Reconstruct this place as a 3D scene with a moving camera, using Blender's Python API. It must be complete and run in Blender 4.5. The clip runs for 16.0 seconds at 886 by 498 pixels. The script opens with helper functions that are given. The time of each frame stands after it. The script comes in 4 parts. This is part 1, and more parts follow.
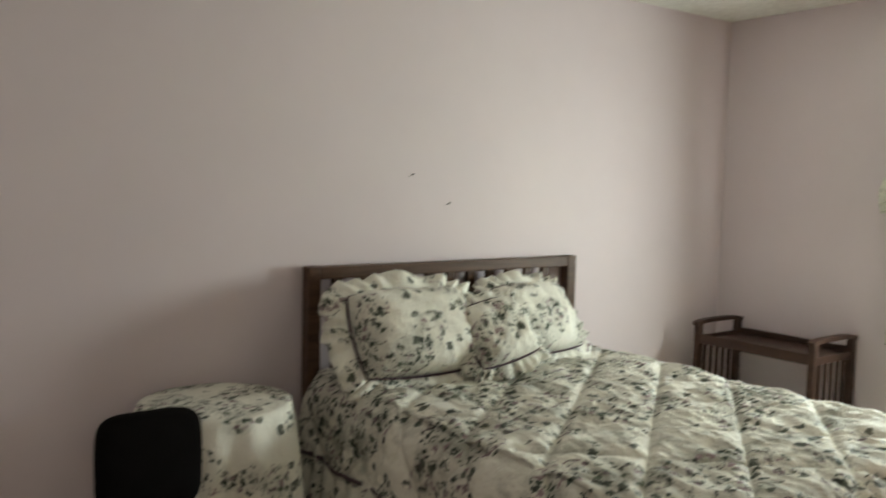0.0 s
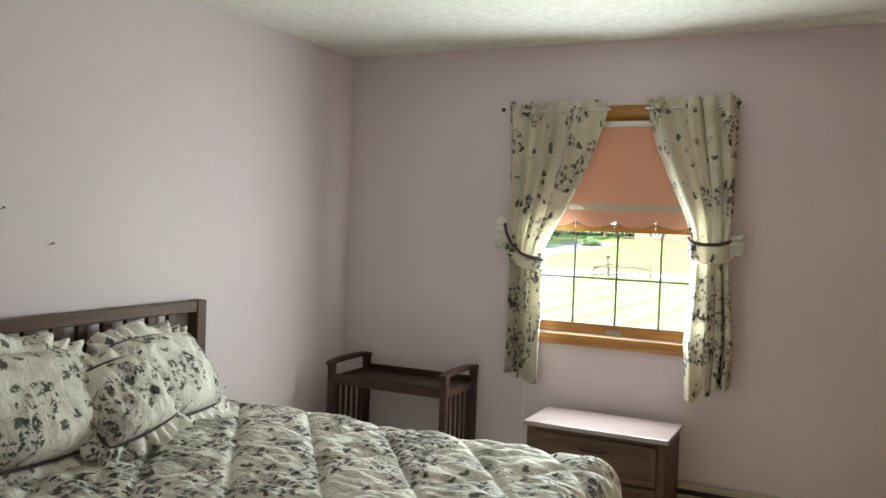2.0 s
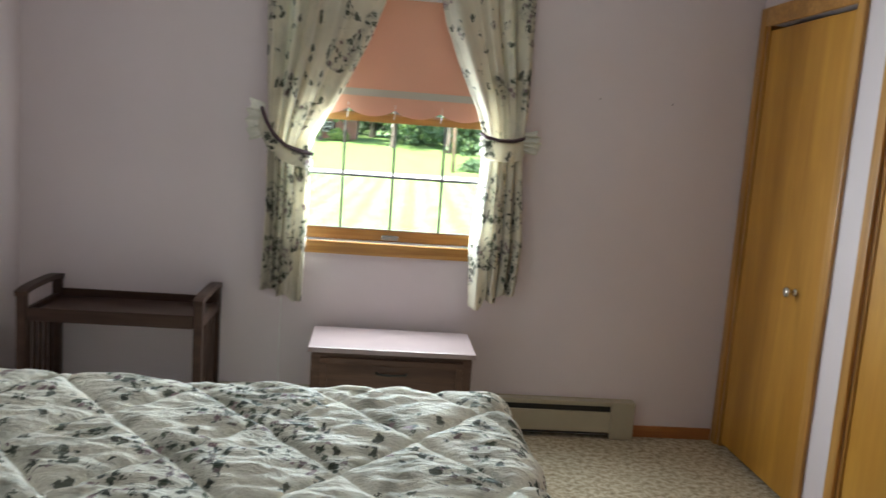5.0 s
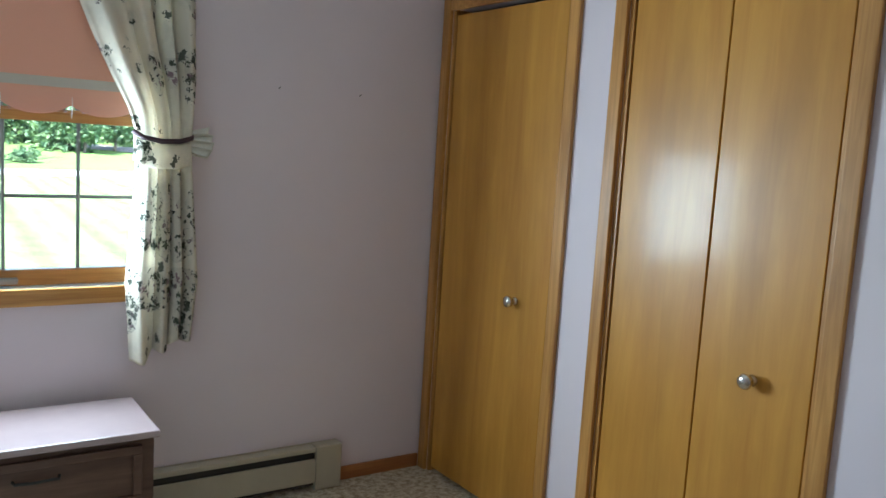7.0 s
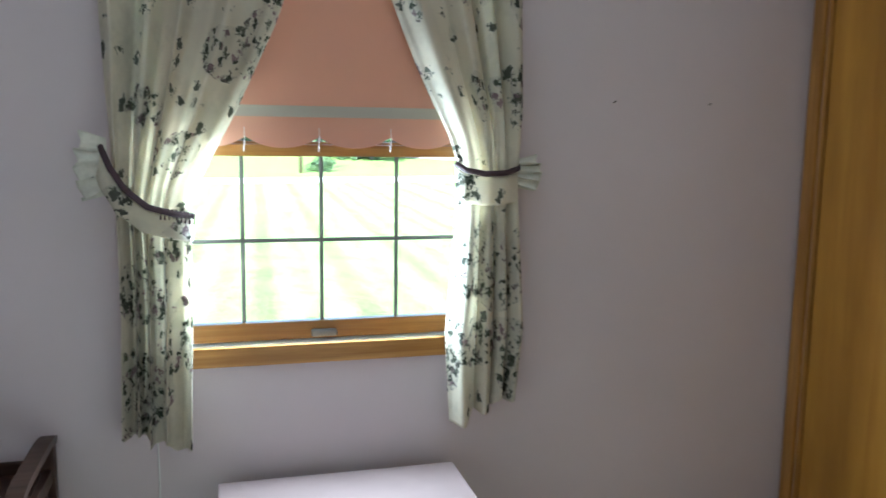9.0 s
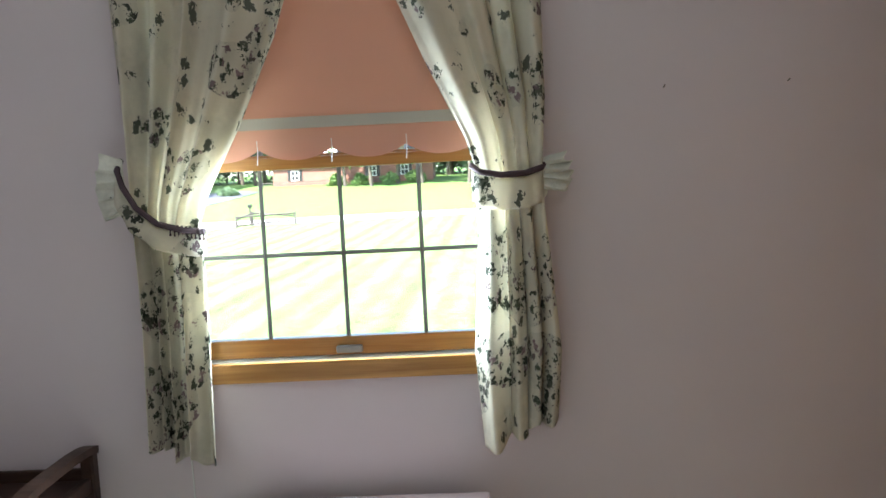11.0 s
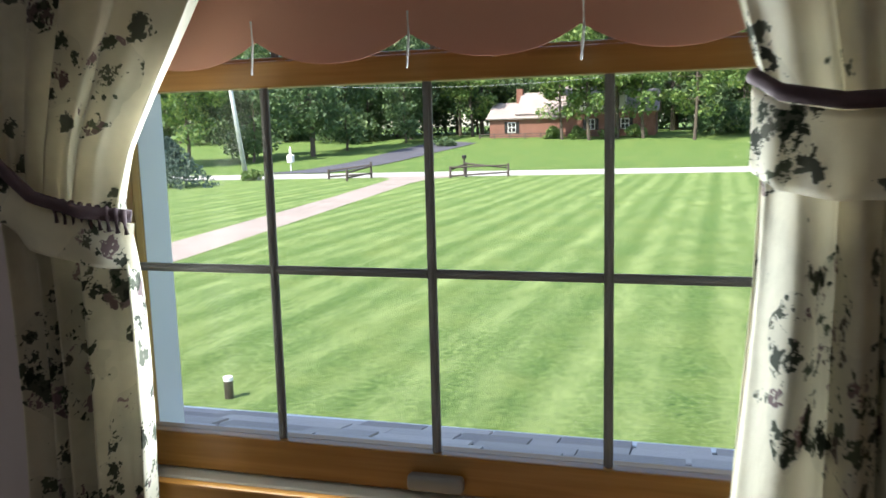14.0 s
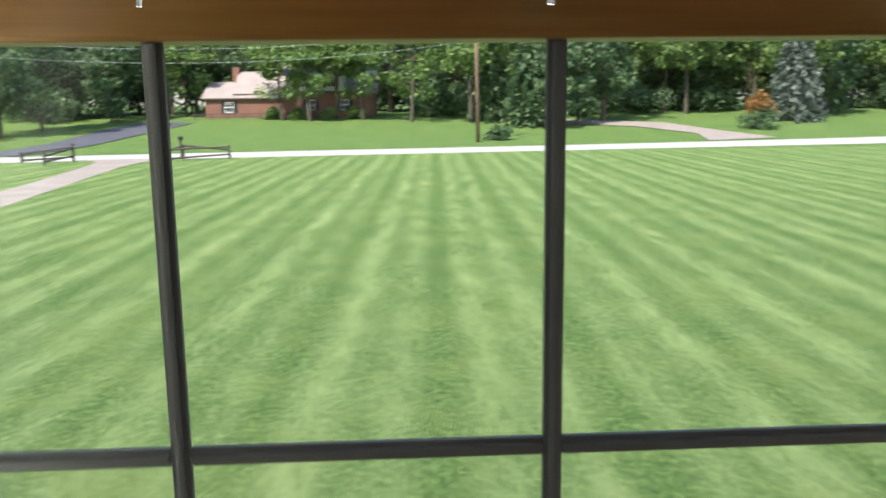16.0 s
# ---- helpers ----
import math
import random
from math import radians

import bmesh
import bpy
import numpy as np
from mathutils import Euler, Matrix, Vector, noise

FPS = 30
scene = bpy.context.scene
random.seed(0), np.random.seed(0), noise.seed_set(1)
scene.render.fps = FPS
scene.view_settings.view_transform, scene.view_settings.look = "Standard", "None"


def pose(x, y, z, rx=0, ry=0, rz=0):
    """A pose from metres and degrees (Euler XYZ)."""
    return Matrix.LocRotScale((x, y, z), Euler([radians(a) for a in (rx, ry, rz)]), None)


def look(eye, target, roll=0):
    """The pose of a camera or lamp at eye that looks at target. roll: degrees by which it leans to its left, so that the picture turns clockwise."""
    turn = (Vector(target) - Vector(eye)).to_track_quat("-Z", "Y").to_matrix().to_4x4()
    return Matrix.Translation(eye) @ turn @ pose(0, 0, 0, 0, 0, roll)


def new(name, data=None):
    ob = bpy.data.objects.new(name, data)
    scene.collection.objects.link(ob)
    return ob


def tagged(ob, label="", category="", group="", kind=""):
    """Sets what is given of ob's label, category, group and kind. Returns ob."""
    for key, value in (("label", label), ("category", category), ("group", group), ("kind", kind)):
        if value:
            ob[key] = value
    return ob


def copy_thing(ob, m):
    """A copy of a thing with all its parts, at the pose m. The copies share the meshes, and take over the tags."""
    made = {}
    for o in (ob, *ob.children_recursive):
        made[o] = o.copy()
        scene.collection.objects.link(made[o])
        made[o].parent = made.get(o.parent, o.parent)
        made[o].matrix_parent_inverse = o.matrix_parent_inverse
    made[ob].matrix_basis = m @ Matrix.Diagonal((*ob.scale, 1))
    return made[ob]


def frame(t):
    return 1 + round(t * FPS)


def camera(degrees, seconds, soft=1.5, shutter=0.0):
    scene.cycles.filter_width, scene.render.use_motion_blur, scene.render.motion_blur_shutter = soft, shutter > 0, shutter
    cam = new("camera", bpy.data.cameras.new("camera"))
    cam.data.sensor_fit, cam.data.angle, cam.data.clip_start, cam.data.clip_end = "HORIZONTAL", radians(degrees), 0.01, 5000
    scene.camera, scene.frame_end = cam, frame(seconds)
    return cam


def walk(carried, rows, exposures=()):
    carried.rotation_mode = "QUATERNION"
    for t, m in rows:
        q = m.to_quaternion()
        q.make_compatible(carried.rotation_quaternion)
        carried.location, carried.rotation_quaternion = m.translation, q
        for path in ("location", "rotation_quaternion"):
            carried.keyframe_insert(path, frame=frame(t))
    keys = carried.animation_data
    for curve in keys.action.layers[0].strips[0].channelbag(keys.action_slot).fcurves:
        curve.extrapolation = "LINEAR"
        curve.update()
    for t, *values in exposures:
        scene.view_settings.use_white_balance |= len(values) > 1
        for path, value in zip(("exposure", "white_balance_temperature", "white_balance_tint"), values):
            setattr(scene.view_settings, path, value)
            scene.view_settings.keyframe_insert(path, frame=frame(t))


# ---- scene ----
cam = camera(56.6, 16.0, soft=1.5, shutter=0.35)

PATH = [
    (0, (3.137, -4.394, 1.424), (1.52, -3.227, 1.263), 1.4),
    (0.5, (3.062, -4.346, 1.491), (1.648, -2.933, 1.436), 2.2),
    (1, (2.963, -4.347, 1.497), (1.793, -2.725, 1.477), 2.1),
    (1.5, (2.873, -4.328, 1.478), (1.892, -2.586, 1.443), 1.9),
    (2, (2.736, -4.28, 1.463), (1.858, -2.484, 1.396), 2.0),
    (2.5, (2.588, -4.171, 1.46), (1.781, -2.344, 1.343), 2.2),
    (3, (2.324, -4.141, 1.426), (1.615, -2.279, 1.258), 2.4),
    (3.5, (2.137, -4.1, 1.403), (1.535, -2.204, 1.193), 3.3),
    (4, (1.901, -4.009, 1.396), (1.45, -2.074, 1.166), 4.3),
    (4.5, (1.726, -3.926, 1.414), (1.574, -1.949, 1.157), 4.0),
    (5, (1.582, -3.806, 1.407), (1.752, -1.832, 1.13), 4.2),
    (5.2, (1.537, -3.734, 1.392), (1.836, -1.774, 1.125), 4.0),
    (7.3, (1.328, -2.905, 1.437), (2.491, -1.294, 1.184), 3.4),
    (7.5, (1.302, -2.848, 1.438), (2.487, -1.253, 1.180), 3.1),
    (8, (1.191, -2.679, 1.45), (2.421, -1.127, 1.182), 1.2),
    (8.2, (1.160, -2.609, 1.450), (2.329, -1.008, 1.191), 0.8),
    (8.5, (1.185, -2.544, 1.491), (2.119, -0.796, 1.221), 0.6),
    (9, (1.359, -2.435, 1.507), (1.882, -0.524, 1.231), 0.8),
    (10.2, (1.74, -2.39, 1.468), (1.94, -0.42, 1.238), -1.3),
    (11, (2.005, -2.35, 1.425), (1.955, -0.365, 1.225), -2.8),
    (11.5, (2.106, -2.321, 1.36), (1.978, -0.335, 1.168), -3.3),
    (12, (2.166, -2.092, 1.338), (1.978, -0.109, 1.187), -1.6),
    (12.5, (2.16, -1.812, 1.344), (1.82, 0.151, 1.171), -1.3),
    (13, (2.082, -1.524, 1.353), (1.603, 0.407, 1.145), -1.7),
    (13.5, (2.059, -1.216, 1.365), (1.486, 0.680, 1.115), -1.8),
    (14, (1.971, -0.987, 1.379), (1.412, 0.911, 1.086), -1.5),
    (14.5, (1.849, -0.81, 1.376), (1.394, 1.108, 1.04), -0.4),
    (15, (1.763, -0.672, 1.3577), (1.419, 1.270, 1.0040), 0.5),
    (15.5, (1.685, -0.570, 1.3795), (1.501, 1.394, 1.011), 0.6),
    (16, (1.562, -0.453, 1.402), (1.663, 1.514, 1.051), -0.7),
]
walk(cam, [(t, look(eye, target, roll)) for t, eye, target, roll in PATH],
     exposures=((0, 3.5, 7100, 7), (1.5, 3.35, 6900, 9), (3.5, 3.25, 6500, 10), (5.2, 3.2, 6300, 11), (7.3, 3.2, 5500, 7), (9, 3.2, 5600, 7), (11.5, 3.1, 6100, 10),
                (12.1, 2.95, 6200, 11), (12.5, 2.75, 6100, 12), (13.0, 1.9, 6300, 12), (14.0, 1.4, 6600, 13), (14.5, 1.3, 6700, 13), (16, 1.05, 6500, 11)))

# ---- world, sun, exposure ----
world = bpy.data.worlds.new("sky_world")
scene.world = world
world.use_nodes = True
wn = world.node_tree.nodes
wl = world.node_tree.links
sky = wn.new("ShaderNodeTexSky")
sky.sky_type = 'NISHITA'
sky.sun_disc = False
SUN_EL, SUN_AZ = 52.0, 215.0
sky.sun_elevation = radians(SUN_EL)
sky.sun_rotation = radians(SUN_AZ)
wn["Background"].inputs["Strength"].default_value = 0.15
wl.new(sky.outputs[0], wn["Background"].inputs[0])
sun_data = bpy.data.lights.new("sun", 'SUN')
sun_data.energy = 4.2
sun_data.angle = radians(2.0)
sun_data.color = (1.0, 0.95, 0.86)
sun = new("sun", sun_data)
az = radians(SUN_AZ)
sun_way = Vector((math.sin(az) * math.cos(radians(SUN_EL)), math.cos(az) * math.cos(radians(SUN_EL)), math.sin(radians(SUN_EL))))
sun.matrix_world = look(sun_way * 60, (0, 0, 0))


# weak warm fill lamp, added in an unseen doorway to lift the room
fill_light = bpy.data.lights.new("added_fill", 'AREA')
fill_light.shape = 'RECTANGLE'
fill_light.size, fill_light.size_y = 0.8, 1.9
fill_light.energy = 0.6
fill_light.color = (1.0, 0.93, 0.82)
new("added_fill", fill_light).matrix_world = look((4.26, -4.45, 1.05), (0.5, -3.0, 1.2))

# the sky's and the lawn's light, in the window's opening
window_light = bpy.data.lights.new("window_daylight", 'AREA')
window_light.shape = 'RECTANGLE'
window_light.size, window_light.size_y = 0.74, 0.54
window_light.energy = 5.2
window_light.color = (0.85, 0.985, 1.0)
new("window_daylight", window_light).matrix_world = look((1.655, 0.002, 1.178), (1.655, -1.0, 1.178))


# ---- materials ----
def nodes_of(name):
    m = bpy.data.materials.new(name)
    m.use_nodes = True
    nt = m.node_tree
    return m, nt.nodes, nt.links, nt.nodes["Principled BSDF"]


def noise_tex(N, L, scale, detail=4.0, rough=0.55, vec=None):
    n = N.new("ShaderNodeTexNoise")
    n.inputs["Scale"].default_value = scale
    n.inputs["Detail"].default_value = detail
    n.inputs["Roughness"].default_value = rough
    if vec is not None:
        L.new(vec, n.inputs["Vector"])
    return n


def ramp(N, L, fac, stops):
    r = N.new("ShaderNodeValToRGB")
    els = r.color_ramp.elements
    while len(els) < len(stops):
        els.new(0.5)
    for e, (p, c) in zip(els, stops):
        e.position = p
        e.color = (*c, 1) if len(c) == 3 else c
    L.new(fac, r.inputs[0])
    return r


def mixc(N, L, fac, a, b, mode='MIX'):
    m = N.new("ShaderNodeMix")
    m.data_type = 'RGBA'
    m.blend_type = mode
    for sock, v in ((m.inputs[0], fac), (m.inputs[6], a), (m.inputs[7], b)):
        if isinstance(v, (int, float)):
            sock.default_value = v
        elif isinstance(v, tuple):
            sock.default_value = (*v, 1)
        else:
            L.new(v, sock)
    return m.outputs[2]


def mathn(N, L, op, a, b=0.0):
    m = N.new("ShaderNodeMath")
    m.operation = op
    for sock, v in zip(m.inputs, (a, b)):
        if isinstance(v, (int, float)):
            sock.default_value = v
        else:
            L.new(v, sock)
    return m.outputs[0]


def bumped(N, L, b, height, strength, dist):
    n = N.new("ShaderNodeBump")
    n.inputs["Strength"].default_value = strength
    n.inputs["Distance"].default_value = dist
    L.new(height, n.inputs["Height"])
    L.new(n.outputs[0], b.inputs["Normal"])
    return n


def coords(N, kind="Object"):
    return N.new("ShaderNodeTexCoord").outputs[kind]


def stretched(N, L, vec, scale):
    m = N.new("ShaderNodeMapping")
    m.inputs["Scale"].default_value = scale
    L.new(vec, m.inputs[0])
    return m.outputs[0]


def surface(name, col, rough=0.6, vary=0.12, scale=3.0, fine=60.0, bump=0.15, dist=0.003, metal=0.0):
    """A painted or plain surface with variation at two scales."""
    m, N, L, b = nodes_of(name)
    v = coords(N)
    big = noise_tex(N, L, scale, 4, 0.6, v)
    small = noise_tex(N, L, fine, 3, 0.6, v)
    lo = tuple(max(0, c * (1 - vary)) for c in col)
    hi = tuple(min(1, c * (1 + vary)) for c in col)
    c1 = ramp(N, L, big.outputs[0], [(0.3, lo), (0.7, hi)])
    c2 = mixc(N, L, mathn(N, L, 'MULTIPLY', small.outputs[0], vary), c1.outputs[0], lo)
    L.new(c2, b.inputs["Base Color"])
    b.inputs["Roughness"].default_value = rough
    b.inputs["Metallic"].default_value = metal
    bumped(N, L, b, small.outputs[0], bump, dist)
    return m


def wood(name, dark, light, rough=0.35, grain=(30, 30, 1.2), gloss=0.5, coat=0.0):
    m, N, L, b = nodes_of(name)
    v = stretched(N, L, coords(N), grain)
    g = noise_tex(N, L, 1.6, 6, 0.6, v)
    g.inputs["Distortion"].default_value = 0.6
    big = noise_tex(N, L, 1.7, 4, 0.6, stretched(N, L, coords(N), tuple(max(0.35, g ** 0.5) for g in grain)))
    c = ramp(N, L, g.outputs[0], [(0.3, dark), (0.7, light)])
    c2 = mixc(N, L, mathn(N, L, 'MULTIPLY', ramp(N, L, big.outputs[0], [(0.42, (0, 0, 0)), (0.68, (1, 1, 1))]).outputs[0], 0.55), c.outputs[0], tuple(k * 0.72 for k in dark))
    L.new(c2, b.inputs["Base Color"])
    b.inputs["Roughness"].default_value = rough
    b.inputs["Specular IOR Level"].default_value = gloss
    b.inputs["Coat Weight"].default_value = coat
    b.inputs["Coat Roughness"].default_value = 0.14
    bumped(N, L, b, g.outputs[0], 0.08, 0.001)
    return m


def floral(name, base, scale=1.0, see=0.0, wrinkle=0.25, amount=0.46, blotch_shade=0.25):
    """Cream cotton printed with bunches of grey-green leaves and mauve flowers; see: share of light that passes through."""
    m, N, L, b = nodes_of(name)
    v = coords(N)
    warp = noise_tex(N, L, 9 * scale, 3, 0.6, v)
    vv = mixc(N, L, 0.06, v, warp.outputs["Color"], 'ADD')
    bunch = N.new("ShaderNodeTexVoronoi")
    bunch.inputs["Scale"].default_value = 6.0 * scale
    L.new(vv, bunch.inputs["Vector"])
    size = noise_tex(N, L, 3.1 * scale, 1, 0.5, v)
    inside = mathn(N, L, 'LESS_THAN', bunch.outputs["Distance"], mathn(N, L, 'MULTIPLY', size.outputs[0], amount * 1.75))
    leaf = N.new("ShaderNodeTexVoronoi")
    leaf.inputs["Scale"].default_value = 50 * scale
    jag = noise_tex(N, L, 70 * scale, 3, 0.7, v)
    vj = mixc(N, L, 0.05, vv, jag.outputs["Color"], 'ADD')
    L.new(stretched(N, L, vj, (1.0, 0.72, 0.72)), leaf.inputs["Vector"])
    shape = mathn(N, L, 'LESS_THAN', leaf.outputs["Distance"], 0.44)
    keep = N.new("ShaderNodeSeparateColor")
    L.new(leaf.outputs["Color"], keep.inputs[0])
    most = mathn(N, L, 'GREATER_THAN', keep.outputs[0], 0.22)
    mask = mathn(N, L, 'MULTIPLY', mathn(N, L, 'MULTIPLY', shape, inside), most)
    lone = N.new("ShaderNodeTexVoronoi")
    lone.inputs["Scale"].default_value = 21 * scale
    L.new(stretched(N, L, vj, (1.2, 0.75, 0.8)), lone.inputs["Vector"])
    keep2 = N.new("ShaderNodeSeparateColor")
    L.new(lone.outputs["Color"], keep2.inputs[0])
    mask2 = mathn(N, L, 'MULTIPLY', mathn(N, L, 'LESS_THAN', lone.outputs["Distance"], 0.30), mathn(N, L, 'GREATER_THAN', keep2.outputs[1], 0.64))
    hue = ramp(N, L, keep.outputs[1], [(0.0, (0.012, 0.020, 0.016)), (0.45, (0.030, 0.046, 0.030)), (0.66, (0.075, 0.095, 0.06)), (0.8, (0.16, 0.10, 0.12)), (0.95, (0.30, 0.20, 0.22))])
    wash = ramp(N, L, size.outputs[0], [(0.35, base), (0.7, tuple(c * 0.88 for c in base))])
    blush = mathn(N, L, 'MULTIPLY', inside, mathn(N, L, 'MULTIPLY', warp.outputs[0], 0.32))
    c00 = mixc(N, L, blush, wash.outputs[0], (0.30, 0.30, 0.25))
    # soft dark blotches: greyed print, plus wrinkle shading put into the colour
    tint = noise_tex(N, L, 6.5 * scale, 4, 0.65, stretched(N, L, v, (1.0, 0.8, 0.9)))
    blotches = ramp(N, L, tint.outputs[0], [(0.50, (0, 0, 0)), (0.66, (1, 1, 1))])
    c0 = mixc(N, L, mathn(N, L, 'MULTIPLY', blotches.outputs[0], blotch_shade), c00, (0.13, 0.135, 0.10))
    c1 = mixc(N, L, mathn(N, L, 'MULTIPLY', mask, 0.92), c0, hue.outputs[0])
    c2 = mixc(N, L, mathn(N, L, 'MULTIPLY', mask2, 0.85), c1, (0.028, 0.042, 0.028))
    L.new(c2, b.inputs["Base Color"])
    b.inputs["Roughness"].default_value = 0.8
    b.inputs["Specular IOR Level"].default_value = 0.2
    weave = noise_tex(N, L, 500, 2, 0.5, v)
    fold = noise_tex(N, L, 16, 4, 0.55, stretched(N, L, vv, (1.0, 1.9, 1.0)))
    hgt = mathn(N, L, 'ADD', mathn(N, L, 'MULTIPLY', weave.outputs[0], 0.04), fold.outputs[0])
    bumped(N, L, b, hgt, wrinkle, 0.03)
    if see > 0:
        tr = N.new("ShaderNodeBsdfTranslucent")
        L.new(c2, tr.inputs[0])
        mx = N.new("ShaderNodeMixShader")
        mx.inputs[0].default_value = see
        L.new(b.outputs[0], mx.inputs[1])
        L.new(tr.outputs[0], mx.inputs[2])
        L.new(mx.outputs[0], N["Material Output"].inputs[0])
    return m


def cloth_through(name, col, see, rough=0.8):
    m, N, L, b = nodes_of(name)
    v = coords(N)
    w = noise_tex(N, L, 400, 2, 0.5, v)
    big = noise_tex(N, L, 2.0, 3, 0.5, v)
    c = ramp(N, L, big.outputs[0], [(0.3, tuple(x * 0.93 for x in col)), (0.7, col)])
    L.new(c.outputs[0], b.inputs["Base Color"])
    b.inputs["Roughness"].default_value = rough
    bumped(N, L, b, w.outputs[0], 0.15, 0.001)
    tr = N.new("ShaderNodeBsdfTranslucent")
    L.new(c.outputs[0], tr.inputs[0])
    mx = N.new("ShaderNodeMixShader")
    mx.inputs[0].default_value = see
    L.new(b.outputs[0], mx.inputs[1])
    L.new(tr.outputs[0], mx.inputs[2])
    L.new(mx.outputs[0], N["Material Output"].inputs[0])
    return m


def glass_pane(name):
    m, N, L, b = nodes_of(name)
    t = N.new("ShaderNodeBsdfTransparent")
    t.inputs[0].default_value = (0.97, 0.985, 0.975, 1)
    g = N.new("ShaderNodeBsdfGlossy")
    g.inputs["Roughness"].default_value = 0.03
    f = N.new("ShaderNodeFresnel")
    f.inputs["IOR"].default_value = 1.25
    mx = N.new("ShaderNodeMixShader")
    L.new(f.outputs[0], mx.inputs[0])
    L.new(t.outputs[0], mx.inputs[1])
    L.new(g.outputs[0], mx.inputs[2])
    L.new(mx.outputs[0], N["Material Output"].inputs[0])
    N.remove(b)
    return m


def carpet_material():
    m, N, L, b = nodes_of("carpet")
    v = coords(N)
    a = noise_tex(N, L, 38, 5, 0.7, v)
    big = noise_tex(N, L, 7, 3, 0.6, v)
    c = ramp(N, L, a.outputs[0], [(0.33, (0.17, 0.115, 0.065)), (0.47, (0.46, 0.37, 0.25)), (0.60, (0.70, 0.62, 0.48))])
    c2 = mixc(N, L, mathn(N, L, 'MULTIPLY', big.outputs[0], 0.4), c.outputs[0], (0.42, 0.34, 0.23))
    L.new(c2, b.inputs["Base Color"])
    b.inputs["Roughness"].default_value = 0.95
    f = noise_tex(N, L, 160, 3, 0.7, v)
    bumped(N, L, b, f.outputs[0], 0.7, 0.01)
    return m


def ceiling_material():
    m, N, L, b = nodes_of("ceiling_texture")
    v = coords(N)
    a = noise_tex(N, L, 26, 5, 0.65, v)
    c = ramp(N, L, a.outputs[0], [(0.35, (0.70, 0.68, 0.63)), (0.6, (0.82, 0.81, 0.76))])
    L.new(c.outputs[0], b.inputs["Base Color"])
    b.inputs["Roughness"].default_value = 0.9
    bumped(N, L, b, a.outputs[0], 0.22, 0.02)
    return m


def lawn_material(stripes=True):
    m, N, L, b = nodes_of("lawn" if stripes else "far_grass")
    v = coords(N)
    f = noise_tex(N, L, 9.0, 6, 0.75, v)
    mid = noise_tex(N, L, 0.5, 5, 0.65, v)
    c = ramp(N, L, f.outputs[0], [(0.3, (0.036, 0.078, 0.020)), (0.5, (0.092, 0.162, 0.042)), (0.70, (0.22, 0.30, 0.10))])
    dry = mathn(N, L, 'MULTIPLY', ramp(N, L, mid.outputs[0], [(0.45, (0, 0, 0)), (0.75, (1, 1, 1))]).outputs[0], 0.6)
    col = mixc(N, L, dry, c.outputs[0], (0.20, 0.25, 0.075))
    if stripes:
        mp = N.new("ShaderNodeMapping")
        mp.inputs["Rotation"].default_value = (0, 0, radians(2.5))
        L.new(v, mp.inputs[0])
        sp = N.new("ShaderNodeSeparateXYZ")
        L.new(mp.outputs[0], sp.inputs[0])
        wob = noise_tex(N, L, 0.35, 4, 0.7, v)
        x = mathn(N, L, 'ADD', sp.outputs[0], mathn(N, L, 'MULTIPLY', wob.outputs[0], 0.4))
        s = mathn(N, L, 'SINE', mathn(N, L, 'MULTIPLY', x, 6.0))
        s2 = mathn(N, L, 'SINE', mathn(N, L, 'MULTIPLY', x, 2.7))
        st = mathn(N, L, 'ADD', mathn(N, L, 'MULTIPLY', s, 0.3), mathn(N, L, 'MULTIPLY', s2, 0.22))
        brk = noise_tex(N, L, 1.9, 6, 0.75, stretched(N, L, v, (1, 0.25, 1)))
        st2 = mathn(N, L, 'MULTIPLY', mathn(N, L, 'ADD', st, 0.42), mathn(N, L, 'MULTIPLY', ramp(N, L, brk.outputs[0], [(0.32, (0, 0, 0)), (0.68, (1, 1, 1))]).outputs[0], 1.25))
        cl = N.new("ShaderNodeClamp")
        L.new(st2, cl.inputs[0])
        near = mathn(N, L, 'LESS_THAN', sp.outputs[1], 61.0)
        col = mixc(N, L, mathn(N, L, 'MULTIPLY', cl.outputs[0], mathn(N, L, 'MULTIPLY', near, 0.8)), col, (0.29, 0.37, 0.145))
    L.new(col, b.inputs["Base Color"])
    b.inputs["Roughness"].default_value = 0.9
    b.inputs["Specular IOR Level"].default_value = 0.15
    fine = noise_tex(N, L, 45.0, 4, 0.75, v)
    bumped(N, L, b, fine.outputs[0], 0.8, 0.06)
    return m


def leaf_material(name, a, b2, c3):
    m, N, L, b = nodes_of(name)
    g = N.new("ShaderNodeNewGeometry")
    o = N.new("ShaderNodeObjectInfo")
    c = ramp(N, L, g.outputs["Random Per Island"], [(0.0, a), (0.55, b2), (1.0, c3)])
    c2 = mixc(N, L, mathn(N, L, 'MULTIPLY', o.outputs["Random"], 0.45), c.outputs[0], a)
    L.new(c2, b.inputs["Base Color"])
    b.inputs["Roughness"].default_value = 0.6
    tr = N.new("ShaderNodeBsdfTranslucent")
    L.new(c2, tr.inputs[0])
    mx = N.new("ShaderNodeMixShader")
    mx.inputs[0].default_value = 0.42
    L.new(b.outputs[0], mx.inputs[1])
    L.new(tr.outputs[0], mx.inputs[2])
    L.new(mx.outputs[0], N["Material Output"].inputs[0])
    return m


